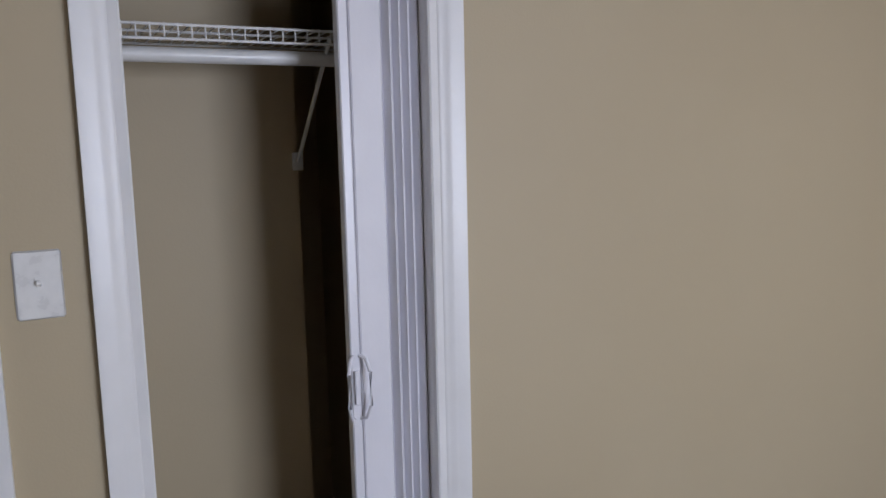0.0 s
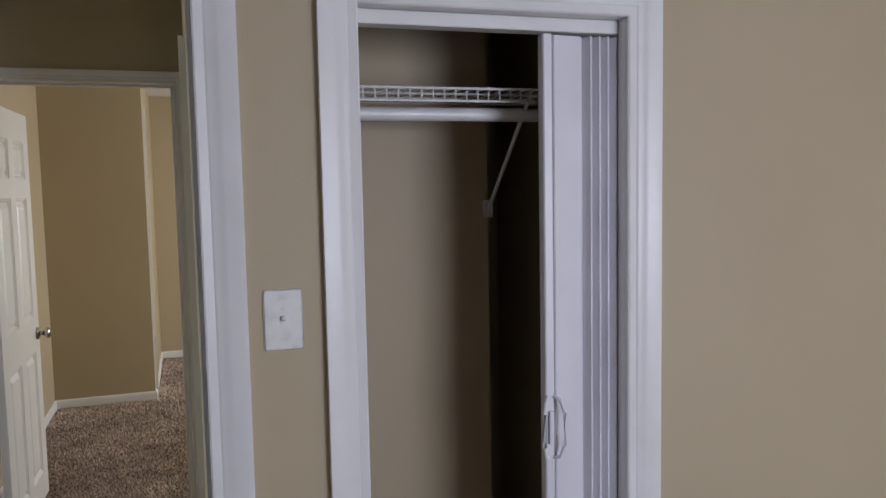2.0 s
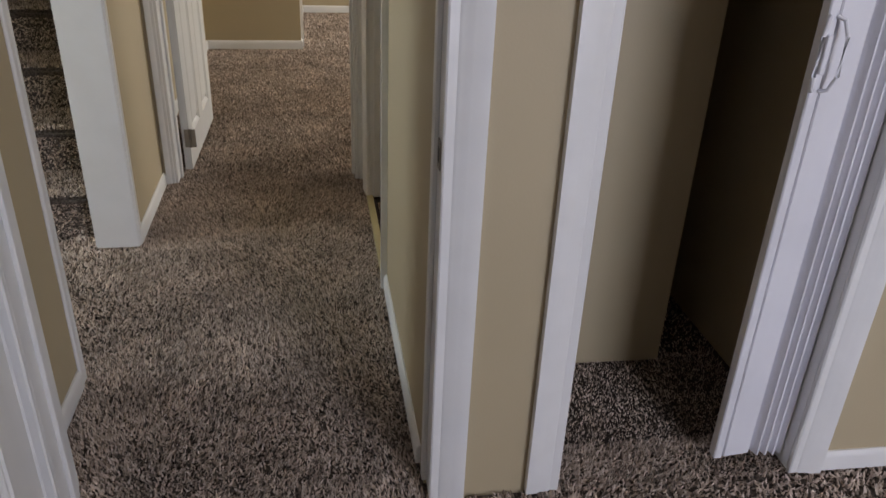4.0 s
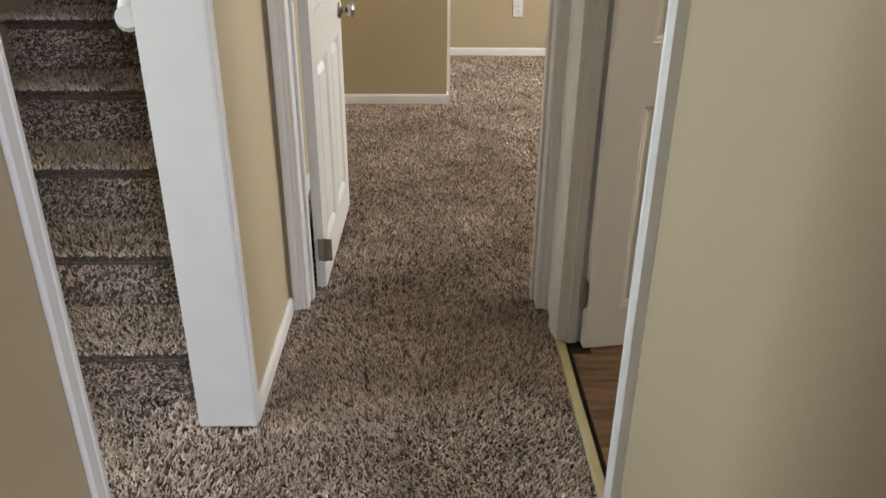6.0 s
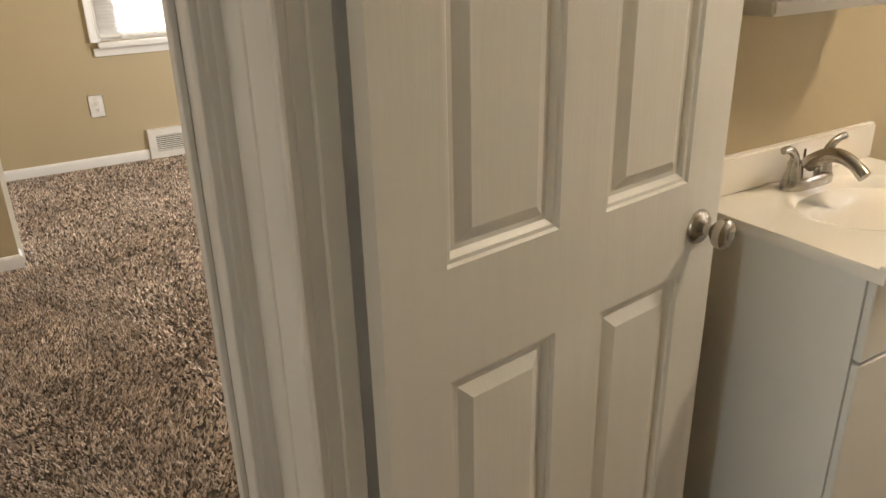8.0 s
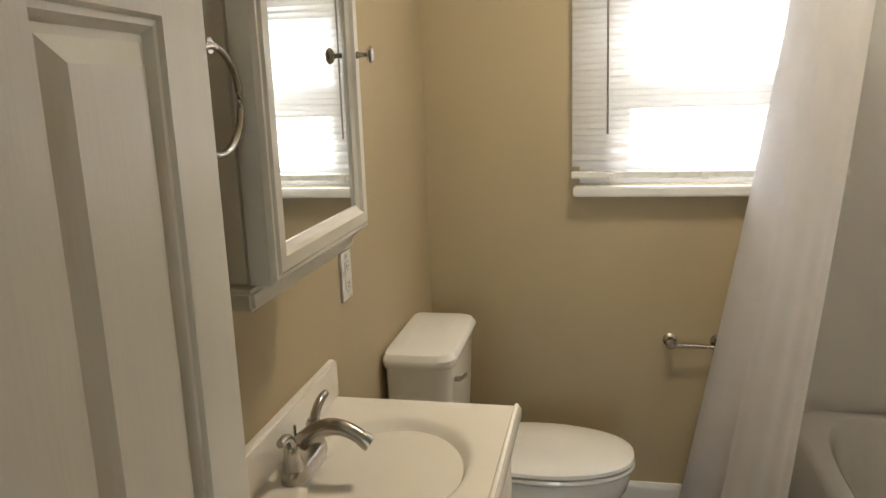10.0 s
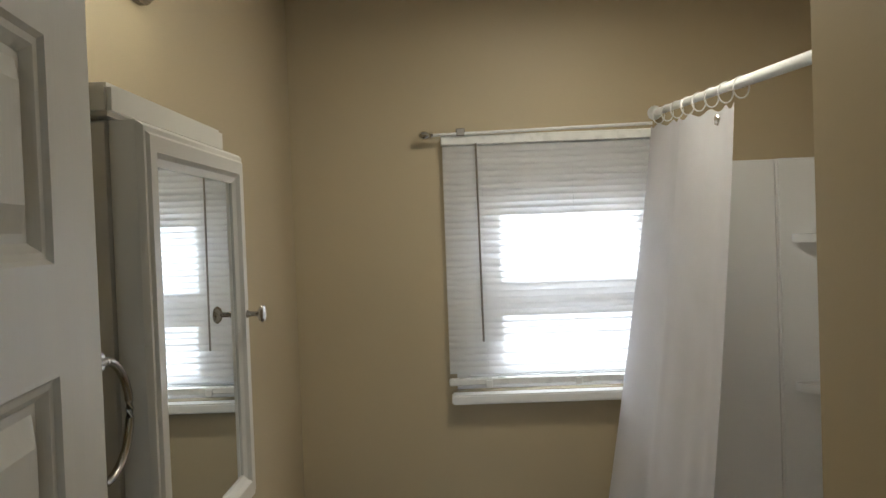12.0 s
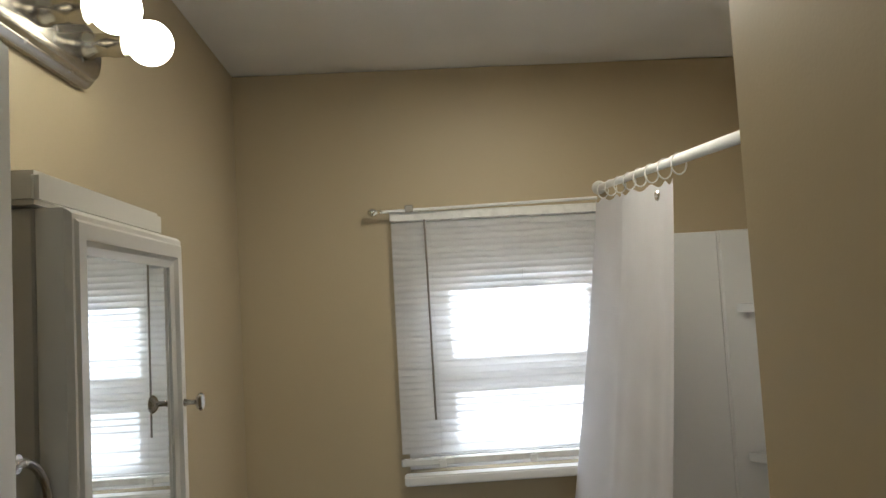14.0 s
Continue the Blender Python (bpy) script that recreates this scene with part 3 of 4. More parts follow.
vent = thing("wall_vent", "white metal floor-level air register at the baseboard", "vent", Matrix.Translation((0.585, B2F, 0.0)))
part("vent_frame", grid_wall([-0.2, -0.15, 0.15, 0.2], [0.0, 0.045, 0.155, 0.20], lambda u, v: not (-0.15 < u < 0.15 and 0.045 < v < 0.155), -0.025, 0.0, lambda u, v, d: (u, d, v)), VENT, vent)
part("vent_back", box(-0.15, 0.15, -0.006, -0.002, 0.045, 0.155), DARK, vent)
slat_me = mesh_of(box(-0.15, 0.15, -0.02, -0.008, -0.003, 0.003), "vent_slat", VENT)
for i in range(8):
    o = new("vent_slat", slat_me)
    o.parent, o.location = vent, (0, 0, 0.053 + i * 0.0135)


# ---- stairs and handrail ----
stairs = thing("stairs", "steep stairs covered in brown and beige shag carpet", "stairs", Matrix(), kind="structure")
RISE, RUN, SY = 0.192, 0.245, 3.55
SX0, SX1 = -2.198, HALL_L - 0.147
for i in range(11):
    x1 = SX1 if SY + i * RUN < END_WALL - 0.2 else HALL_L - 0.262
    bm = box(SX0, x1, SY + i * RUN, SY + (i + 1) * RUN + 0.02, -0.02 if i == 0 else (i - 0.5) * RISE, (i + 1) * RISE - 0.012, bevel=0.02, segments=3)
    add_box(bm, SX0, x1, SY + i * RUN - 0.030, SY + i * RUN + 0.05, (i + 1) * RISE - 0.050, (i + 1) * RISE - 0.0125, bevel=0.016, segments=3)
    part("step", bm, CARPET, stairs, smooth=True)
rail = thing("stair_handrail", "white painted wooden handrail bracketed to the stair wall", "handrail")
part("rail", add_pipe(bmesh.new(), [(-1.345, 3.45, 1.13), (-1.355, 3.48, 1.115), (-1.365, 3.54, 1.15), (-1.365, 5.6, 2.76)], 0.026, 12), WHITE, rail, smooth=True)
for y in (3.75, 3.95):
    part("bracket", tube((-1.365, y, 1.12 + (y - 3.5) * 0.78), (SX1 + 0.001, y, 1.09 + (y - 3.5) * 0.78), 0.008, n=8), WHITE, rail)


# ---- windows and blinds ----
def window_unit(name, m, w, h, label, thick=0.12, s=0.085, rows=None):
    """A double-hung window in local xz, the room on local -y; outer frame, two sashes with panes."""
    ob = thing(name, label, "window", m, kind="structure")
    f = 0.045
    fr = part("window_frame", grid_wall([0, f, w - f, w], [0, f, h - f, h], lambda u, v: not (f < u < w - f and f < v < h - f), 0.045, thick, lambda u, v, d: (u, d, v)), WHITE, ob)
    for z0, z1, y0, bot, top_rail in rows or ((0.0, h / 2 - 0.02, 0.05, 0.05, 0.06), (h / 2 - 0.08, h - f, 0.08, 0.06, 0.05)):
        za, zb, ua, ub = z0 + bot, z1 - top_rail, f + s, w - f - s
        sash = part("sash", grid_wall([f, ua, ub, w - f], [z0, za, zb, z1], lambda u, v: not (ua < u < ub and za < v < zb), y0, y0 + 0.028, lambda u, v, d: (u, d, v)), WHITE, ob)
        pane = part("pane", box(ua, ub, y0 + 0.012, y0 + 0.016, za, zb), CLEAR, sash)
        pane.visible_shadow = False
    part("window_sill", box(-0.02, w + 0.02, -0.055, 0.044, -0.035, -0.002, bevel=0.005, segments=2), WHITE, ob, smooth=True)
    return ob


def blind(name, m, w, h, label, wand=0.118, tilt=66, bottom=0.03):
    """A slatted blind in local xz hanging in front of a window on the room side."""
    ob = thing(name, label, "window blind", m)
    part("head_rail", box(0, w, -0.030, 0.0, h - 0.032, h, bevel=0.003), PLASTIC, ob)
    bm = bmesh.new()
    rows = []
    for i in range(5):
        u = (i / 4 - 0.5) * 0.027
        rows.append([(x, u, -0.0036 * (1 - (2 * i / 4 - 1) ** 2) * -1) for x in (0.004, w - 0.004)])
    vs = [[bm.verts.new(p) for p in r] for r in rows]
    for p, q in zip(vs, vs[1:]):
        bm.faces.new((p[0], p[1], q[1], q[0]))
    bmesh.ops.solidify(bm, geom=bm.faces[:], thickness=0.0006)
    me = mesh_of(bm, "slat", SLAT, True)
    pitch = 0.0215
    n = int((h - 0.04 - bottom - 0.02) / pitch)
    for i in range(n):
        o = new("slat", me)
        o.parent = ob
        o.matrix_basis = pose(0, -0.016, h - 0.046 - i * pitch, tilt, 0, 0)
    part("bottom_rail", box(0, w, -0.028, -0.004, bottom - 0.012, bottom + 0.012, bevel=0.004), PLASTIC, ob)
    for x in (0.12 * w + 0.03, 0.5 * w, 0.88 * w - 0.03):
        part("ladder_cord", tube((x, -0.031, bottom), (x, -0.031, h - 0.03), 0.0007, n=5), SLAT, ob)
        part("clip", box(x - 0.012, x + 0.012, -0.034, -0.028, bottom - 0.018, bottom + 0.006, bevel=0.002), PLASTIC, ob)
    part("tilt_wand", add_tube(bmesh.new(), (wand, -0.042, h - 0.03), (wand + 0.004, -0.042, h - 0.70), 0.0035, n=8), STEEL, ob, "grey tilt wand", smooth=True)
    return ob


BWM = pose(WIN_WALL, BW[1], BW[2], 0, 0, -90)
window_unit("window_bathroom", BWM, BW[1] - BW[0], BW[3] - BW[2], "white double-hung bathroom window with a deep painted sill", s=0.125,
            rows=((0.0, 0.31, 0.060, 0.065, 0.055), (0.30, 0.825, 0.090, 0.065, 0.220)))
blind("bathroom_blind", pose(WIN_WALL - 0.008, BW[1] + 0.028, BW[2] + 0.008, 0, 0, -90), BW[1] - BW[0] + 0.05, BW[3] - BW[2], "white slatted blind lowered over the bathroom window")
FWM = Matrix.Translation((FW[0], B2F, FW[2]))
window_unit("window_far_bedroom", FWM, FW[1] - FW[0], FW[3] - FW[2], "white double-hung bedroom window with a painted sill")
casing("far_window_casing", FWM, FW[1] - FW[0], FW[3] - FW[2], "white painted window casing", width=0.06)
apron = thing("far_window_apron", "white painted apron board under the bedroom sill", "trim", FWM, kind="structure")
part("apron_board", box(-0.05, FW[1] - FW[0] + 0.05, -0.014, 0, -0.09, -0.037, bevel=0.003), WHITE, apron)
blind("far_bedroom_blind", Matrix.Translation((FW[0] + 0.005, B2F + 0.04, FW[2])), FW[1] - FW[0] - 0.01, FW[3] - FW[2] - 0.005, "white slatted blind lowered over the bedroom window")
rod = thing("window_curtain_rod", "slim clear and white curtain rod above the bathroom window", "curtain rod")
part("rod", tube((2.456, 2.87, 2.098), (2.456, 3.615, 2.085), 0.0055, n=10), WIRE, rod, smooth=True)
part("finial", add_lathe(bmesh.new(), ((0.004, -0.02), (0.010, -0.012), (0.006, -0.004), (0.014, 0.008), (0.015, 0.018), (0.009, 0.028), (0.003, 0.032)), 14), CHROME, rod, "faceted clear finial", smooth=True, at=pose(2.456, 3.625, 2.085, -90))
part("rod_bracket", box(2.45, 2.5025, 3.50, 3.53, 2.08, 2.105, bevel=0.003), STEEL, rod)


# ---- bathroom: floor and tub ----
structure("floor_bathroom", box(-0.195, WIN_WALL, 2.117, VAN_WALL, -0.013, -0.004), SUBFLOOR, "dark brown wood-look vinyl plank bathroom floor", "floor")
bath_floor = bpy.data.objects["floor_bathroom"]
rnd = random.Random(4)
row_w, y = 0.152, 2.86
while y < VAN_WALL - 0.01:
    y1 = min(y + row_w, VAN_WALL - 0.002)
    x = -0.19 - rnd.uniform(0, 0.8)
    while x < WIN_WALL - 0.01:
        x0, x1 = max(x, -0.19 if y > BD[0] and y1 < BD[1] + 0.03 else -0.125), min(x + 0.915, WIN_WALL - 0.003)
        if x1 - x0 > 0.03:
            bm = box(-(x1 - x0) / 2, (x1 - x0) / 2, -(y1 - y) / 2, (y1 - y) / 2, -0.004, 0.004, bevel=0.0012)
            part("plank", bm, PLANK, bath_floor, at=Matrix.Translation(((x0 + x1) / 2, (y + y1) / 2, 0.0)))
        x += 0.915 + 0.001
    y += row_w + 0.0008
strip = tagged(part("transition_strip", box(-0.236, -0.206, BD[0], BD[1], -0.01, 0.008, bevel=0.003), BRASSY, None, "pale yellowish threshold strip between carpet and vinyl"), category="trim", kind="structure")

tub = thing("bathtub", "white alcove bathtub behind the shower curtain", "bathtub")
TX0, TX1, TY0, TY1 = 0.975, WIN_WALL - 0.012, 2.135, 2.85
rings = []
for z, i in ((0.0, 0.0), (0.40, 0.0), (0.415, 0.010), (0.42, 0.02), (0.42, 0.06), (0.40, 0.075), (0.12, 0.13), (0.09, 0.17)):
    ring = []
    for k in range(32):
        a = 2 * math.pi * k / 32
        c, s = math.cos(a), math.sin(a)
        e = 0.16 if i < 0.05 else 0.5
        px = (abs(c) ** e) * (1 if c > 0 else -1)
        py = (abs(s) ** e) * (1 if s > 0 else -1)
        ring.append(((TX0 + TX1) / 2 + px * ((TX1 - TX0) / 2 - i), (TY0 + TY1) / 2 + py * ((TY1 - TY0) / 2 - i), z))
    rings.append(ring)
part("tub_shell", add_loft(bmesh.new(), rings), SURROUND, tub, smooth=True)
sur = thing("tub_surround", "glossy white moulded tub surround panels with corner shelves", "shower surround", Matrix(), kind="structure")
part("surround_panel", box(WIN_WALL - 0.010, WIN_WALL - 0.0005, 2.450, 2.852, 0.40, 1.965, bevel=0.003), SURROUND, sur)
part("surround_panel", box(WIN_WALL - 0.016, WIN_WALL - 0.0005, 2.119, 2.443, 0.40, 1.967, bevel=0.004), SURROUND, sur)
part("surround_panel", box(0.972, WIN_WALL - 0.017, 2.1175, 2.130, 0.40, 1.965, bevel=0.003), SURROUND, sur)
part("surround_seam", box(WIN_WALL - 0.013, WIN_WALL - 0.0005, 2.4435, 2.4495, 0.40, 1.966), WHITE, sur)
for z in (0.67, 1.175, 1.68):
    bm = bmesh.new()
    prof = [(0, 0)] + [(0.13 * math.cos(a), 0.27 * math.sin(a)) for a in [math.pi / 2 * k / 10 for k in range(11)]]
    add_loft(bm, [[(WIN_WALL - 0.017 - u, 2.131 + v, z + dz) for u, v in prof] for dz in (0.0, 0.028)])
    part("corner_shelf", bm, SURROUND, sur, smooth=True)
shower_rod = thing("shower_rod", "white tension shower curtain rod", "shower rod")
part("rod", tube((0.972, 2.85, 2.045), (1.75, 2.85, 2.092), 0.0135, n=16), WIRE, shower_rod, smooth=True)
part("rod", tube((1.70, 2.85, 2.089), (2.50, 2.85, 2.138), 0.0115, n=16), WIRE, shower_rod, smooth=True)
part("rod_end", add_lathe(bmesh.new(), ((0.024, 0), (0.024, 0.012), (0.018, 0.03), (0.013, 0.036)), 16), WIRE, shower_rod, smooth=True, at=pose(2.5025, 2.85, 2.138, 0, -90))
curtain = thing("shower_curtain", "white fabric shower curtain bunched open with its hem flared out", "curtain")
bm = bmesh.new()
NU, NZ = 150, 44
rows = []
for j in range(NZ + 1):
    v = j / NZ
    row = []
    for i in range(NU + 1):
        u = i / NU
        wave = math.sin(u * 2 * math.pi * 2.2 + 1.3 * math.sin(4 * u) + 0.4 * v) + 0.10 * math.sin(u * 2 * math.pi * 7 + 2 * v)
        amp = (0.020 + 0.026 * v) * (0.6 + 0.6 * u)
        flare = 0.29 * v ** 1.15 * (1 - 0.45 * u) + 0.022 * v * math.sin(9 * u + 1)
        x = 2.462 - 0.78 * u - 0.06 * v * (1 - u) + 0.012 * math.sin(14 * u + 3 * v)
        z = 2.085 - 0.050 * u + 0.006 * math.cos(u * 2 * math.pi * 7) * (1 - v) - v * (1.99 + 0.025 * math.sin(6 * u) - 0.10 * u)
        row.append(bm.verts.new((x, 2.872 + amp * wave * (0.5 + 0.5 * v) + flare, z)))
    rows.append(row)
for p, q in zip(rows, rows[1:]):
    for i in range(NU):
        bm.faces.new((p[i], p[i + 1], q[i + 1], q[i]))
part("fabric", bm, CURTAIN, curtain, smooth=True)
for i in range(8):
    x = 2.43 - i * 0.104
    pts = [(x, 2.855 + 0.019 * math.cos(a), 2.118 - 0.006 * i + 0.026 * math.sin(a)) for a in [2 * math.pi * k / 20 for k in range(21)]]
    part("curtain_ring", add_pipe(bmesh.new(), pts, 0.0022, 6), WIRE, curtain, smooth=True)
part("grommet", add_lathe(bmesh.new(), ((0.012, -0.003), (0.014, 0), (0.012, 0.003)), 18), CHROME, curtain, smooth=True, at=pose(1.70, 2.915, 2.00, -90))

# ---- vanity ----
VX0, VX1, VY0 = 0.775, 1.392, 3.668
van = thing("vanity_cabinet", "white laminate vanity cabinet with a drawer front and two doors", "cabinet")
part("cabinet_body", grid_wall([VX0, VX1], [0.0, 0.09, 0.831], lambda u, v: True, VY0 + 0.018, VAN_WALL - 0.002, lambda u, v, d: (u, d, v)), CABINET, van)
part("drawer_front", box(VX0 + 0.004, VX1 - 0.004, VY0, VY0 + 0.017, 0.655, 0.822, bevel=0.0025), CABINET, van)
half = (VX0 + VX1) / 2
for a, b, kx in ((VX0 + 0.004, half - 0.002, half - 0.035), (half + 0.002, VX1 - 0.004, half + 0.035)):
    d = part("cabinet_door", box(a, b, VY0, VY0 + 0.017, 0.10, 0.648, bevel=0.0025), CABINET, van)
    part("door_pull", add_lathe(bmesh.new(), ((0.006, 0), (0.0045, 0.010), (0.008, 0.016), (0.0145, 0.021), (0.0155, 0.026), (0.011, 0.030), (0.004, 0.031)), 20), NICKEL, d, "round brushed nickel knob", smooth=True, at=pose(kx, VY0, 0.595, 90))
top = thing("bathroom_sink", "off-white cultured marble vanity top with an integral oval basin", "sink")
TX, TXE, TYF, TYB, TZ = VX0 - 0.018, VX1 + 0.018, VY0 - 0.022, VAN_WALL - 0.002, 0.858
cx, cy, ra, rb = (TX + TXE) / 2 + 0.025, 3.875, 0.210, 0.158
bm = bmesh.new()
n = 64


def edge_point(a):
    """Where a ray from the basin's centre meets the slab's rim."""
    c, s = math.cos(a), math.sin(a)
    k = min(((TXE if c > 0 else TX) - cx) / c if abs(c) > 1e-6 else 9, ((TYB if s > 0 else TYF) - cy) / s if abs(s) > 1e-6 else 9)
    return cx + c * k, cy + s * k


angles = sorted({round(2 * math.pi * k / n, 5) for k in range(n)} | {round(math.atan2(b - cy, a - cx) % (2 * math.pi), 5) for a in (TX, TXE) for b in (TYF, TYB)})
rings = []
for f, z in ((1, TZ - 0.026), (1, TZ - 0.008)):
    rings.append([(*edge_point(a), z) for a in angles])
rings.append([(cx + (edge_point(a)[0] - cx) * 0.985, cy + (edge_point(a)[1] - cy) * 0.985, TZ) for a in angles])
for f, z in ((1.08, 0), (1.03, -0.001), (0.99, -0.006), (0.95, -0.018), (0.85, -0.05), (0.7, -0.085), (0.5, -0.112), (0.25, -0.125), (0.1, -0.128)):
    rings.append([(cx + ra * f * math.cos(a), cy + rb * f * math.sin(a), TZ + z) for a in angles])
part("slab", add_loft(bm, rings), MARBLE, top, smooth=True)
part("backsplash", box(TX, TXE, VAN_WALL - 0.024, VAN_WALL - 0.0015, TZ + 0.0005, TZ + 0.092, bevel=0.005, segments=3), MARBLE, top, smooth=True)
part("front_lip", add_pipe(bmesh.new(), [(TX + 0.006, TYF + 0.010, TZ + 0.001), (TXE - 0.006, TYF + 0.010, TZ + 0.001)], 0.006, 10), MARBLE, top, smooth=True)
part("drain", add_lathe(bmesh.new(), ((0.022, 0), (0.022, 0.003), (0.016, 0.004), (0.015, 0.002)), 20), CHROME, top, smooth=True, at=Matrix.Translation((cx, cy, TZ - 0.128)))
fau = thing("faucet", "brushed nickel two-handle bathroom faucet with an arched spout", "faucet", pose(cx - 0.030, 4.030, TZ) @ Matrix.Diagonal((1.08, 1.0, 1.1, 1)))
bm = bmesh.new()
prof = [(0.078 * math.copysign(abs(math.cos(a)) ** 0.6, math.cos(a)), 0.027 * math.copysign(abs(math.sin(a)) ** 0.8, math.sin(a))) for a in [2 * math.pi * k / 32 for k in range(32)]]
add_loft(bm, [[(x * s, y * s, z) for x, y in prof] for s, z in ((1, 0), (1, 0.012), (0.93, 0.021), (0.8, 0.024))])
part("base_plate", bm, NICKEL, fau, smooth=True)
pts = []
for k in range(15):
    t = k / 14
    pts.append((0, 0.004 - 0.138 * t ** 1.05, 0.026 + 0.058 * math.sin(math.pi * (0.10 + 0.70 * t)) - 0.012 * t))
part("spout", add_pipe(bmesh.new(), pts, lambda t: 0.0175 - 0.005 * t + 0.002 * (t > 0.9), 16), NICKEL, fau, smooth=True)
for s in (-1, 1):
    h = part("handle_base", add_lathe(bmesh.new(), ((0.020, 0.02), (0.019, 0.03), (0.015, 0.048), (0.016, 0.056), (0.012, 0.064), (0.004, 0.066)), 20), NICKEL, fau, smooth=True, at=Matrix.Translation((s * 0.052, 0, 0)))
    part("lever", add_pipe(bmesh.new(), [(0, 0, 0.056), (s * 0.006, -0.002, 0.072), (s * 0.018, -0.004, 0.084), (s * 0.036, -0.006, 0.092), (s * 0.054, -0.006, 0.092)], lambda t: 0.0105 - 0.003 * t, 10), NICKEL, h, smooth=True)
part("lift_rod", tube((0, 0.016, 0.02), (0, 0.016, 0.075), 0.003, n=8), NICKEL, fau, smooth=True)

# ---- toilet ----
TOX = 2.012
toilet = thing("toilet", "white porcelain toilet with a closed seat against the tan wall", "toilet", pose(TOX, VAN_WALL, 0) @ Matrix.Diagonal((0.94, 0.97, 1.05, 1)))


def oval(cx0, cy0, rx, ry, z, n=40, back=1.0):
    pts = []
    for k in range(n):
        a = 2 * math.pi * k / n
        c, s = math.cos(a), math.sin(a)
        pts.append((cx0 + rx * math.copysign(abs(c) ** (0.85 if s < 0 else 0.6 * back + 0.25), c), cy0 + ry * s, z))
    return pts


bm = bmesh.new()
add_loft(bm, [oval(0, -0.36, 0.115, 0.245, 0.0), oval(0, -0.36, 0.112, 0.242, 0.03), oval(0, -0.365, 0.098, 0.215, 0.08), oval(0, -0.375, 0.100, 0.205, 0.16),
              oval(0, -0.40, 0.125, 0.225, 0.22), oval(0, -0.43, 0.165, 0.265, 0.28), oval(0, -0.445, 0.182, 0.285, 0.33), oval(0, -0.45, 0.186, 0.292, 0.375), oval(0, -0.45, 0.180, 0.286, 0.392), oval(0, -0.45, 0.10, 0.2, 0.393)])
part("bowl", bm, PORCELAIN, toilet, smooth=True)
part("tank_shelf", box(-0.17, 0.17, -0.25, -0.02, 0.30, 0.398, bevel=0.03, segments=3), PORCELAIN, toilet, smooth=True)
bm = bmesh.new()
add_loft(bm, [oval(0, -0.465, 0.186, 0.285, 0.397), oval(0, -0.465, 0.190, 0.290, 0.404), oval(0, -0.465, 0.187, 0.287, 0.412)])
part("seat", bm, PORCELAIN, toilet, smooth=True)
bm = bmesh.new()
add_loft(bm, [oval(0, -0.462, 0.184, 0.284, 0.4145), oval(0, -0.462, 0.190, 0.291, 0.420), oval(0, -0.462, 0.188, 0.288, 0.430), oval(0, -0.462, 0.170, 0.266, 0.437), oval(0, -0.462, 0.06, 0.1, 0.440)])
part("seat_lid", bm, PORCELAIN, toilet, smooth=True)
bm = bmesh.new()


def tank_ring(w, d0, d1, z, r=0.05, n=8):
    pts = []
    for qx, qy, a0 in ((w - r, d0 + r, -90), (w - r, d1 - 0.02, 0), (-(w - r), d1 - 0.02, 90), (-(w - r), d0 + r, 180)):
        rr = r if qy < -0.1 else 0.02
        for k in range(n):
            a = radians(a0 + 90 * k / (n - 1))
            pts.append((qx + (rr if rr == r else r) * math.cos(a), qy + rr * math.sin(a), z))
    return pts


add_loft(bm, [tank_ring(0.195, -0.20, -0.012, 0.40), tank_ring(0.20, -0.205, -0.012, 0.45), tank_ring(0.215, -0.215, -0.010, 0.735)])
part("tank", bm, PORCELAIN, toilet, smooth=True)
bm = bmesh.new()
add_loft(bm, [tank_ring(0.222, -0.222, -0.006, 0.737), tank_ring(0.228, -0.228, -0.004, 0.748), tank_ring(0.228, -0.228, -0.004, 0.762), tank_ring(0.218, -0.218, -0.012, 0.776), tank_ring(0.15, -0.17, -0.05, 0.781)])
part("tank_lid", bm, PORCELAIN, toilet, smooth=True)
lev = part("flush_lever", tube((-0.15, -0.215, 0.69), (-0.15, -0.232, 0.69), 0.009, n=12), CHROME, toilet, smooth=True)
part("lever_arm", tube((-0.15, -0.232, 0.69), (-0.085, -0.236, 0.68), 0.005, 0.007, n=10), CHROME, lev, smooth=True)
for s in (-1, 1):
    part("bolt_cap", add_lathe(bmesh.new(), ((0.012, 0), (0.011, 0.010), (0.006, 0.015)), 12), PORCELAIN, toilet, smooth=True, at=Matrix.Translation((s * 0.118, -0.30, 0.025)))
    part("seat_hinge", tube((s * 0.075 - 0.02, -0.185, 0.415), (s * 0.075 + 0.02, -0.185, 0.415), 0.012, n=12), PORCELAIN, toilet, smooth=True)

# ---- medicine cabinet, lamp, ring, towel bar ----
MX0, MX1, MZ0, MZ1 = 0.775, 1.215, 1.29, 1.92
mc = thing("medicine_cabinet", "off-white wooden medicine cabinet with a framed mirror door", "cabinet")
part("cabinet_box", box(MX0 + 0.006, MX1 - 0.012, 3.962, VAN_WALL - 0.001, MZ0 + 0.01, MZ1 - 0.012, bevel=0.003), CABINET, mc)
part("top_moulding", box(MX0 - 0.014, MX1 - 0.006, 3.948, VAN_WALL - 0.001, MZ1 - 0.010, MZ1 + 0.030, bevel=0.006, segments=2), CABINET, mc)
part("bottom_moulding", box(MX0 - 0.014, MX1 - 0.006, 3.948, VAN_WALL - 0.001, MZ0 - 0.024, MZ0 + 0.008, bevel=0.006, segments=2), CABINET, mc)
fr = 0.052
bm = bmesh.new()
rings = []
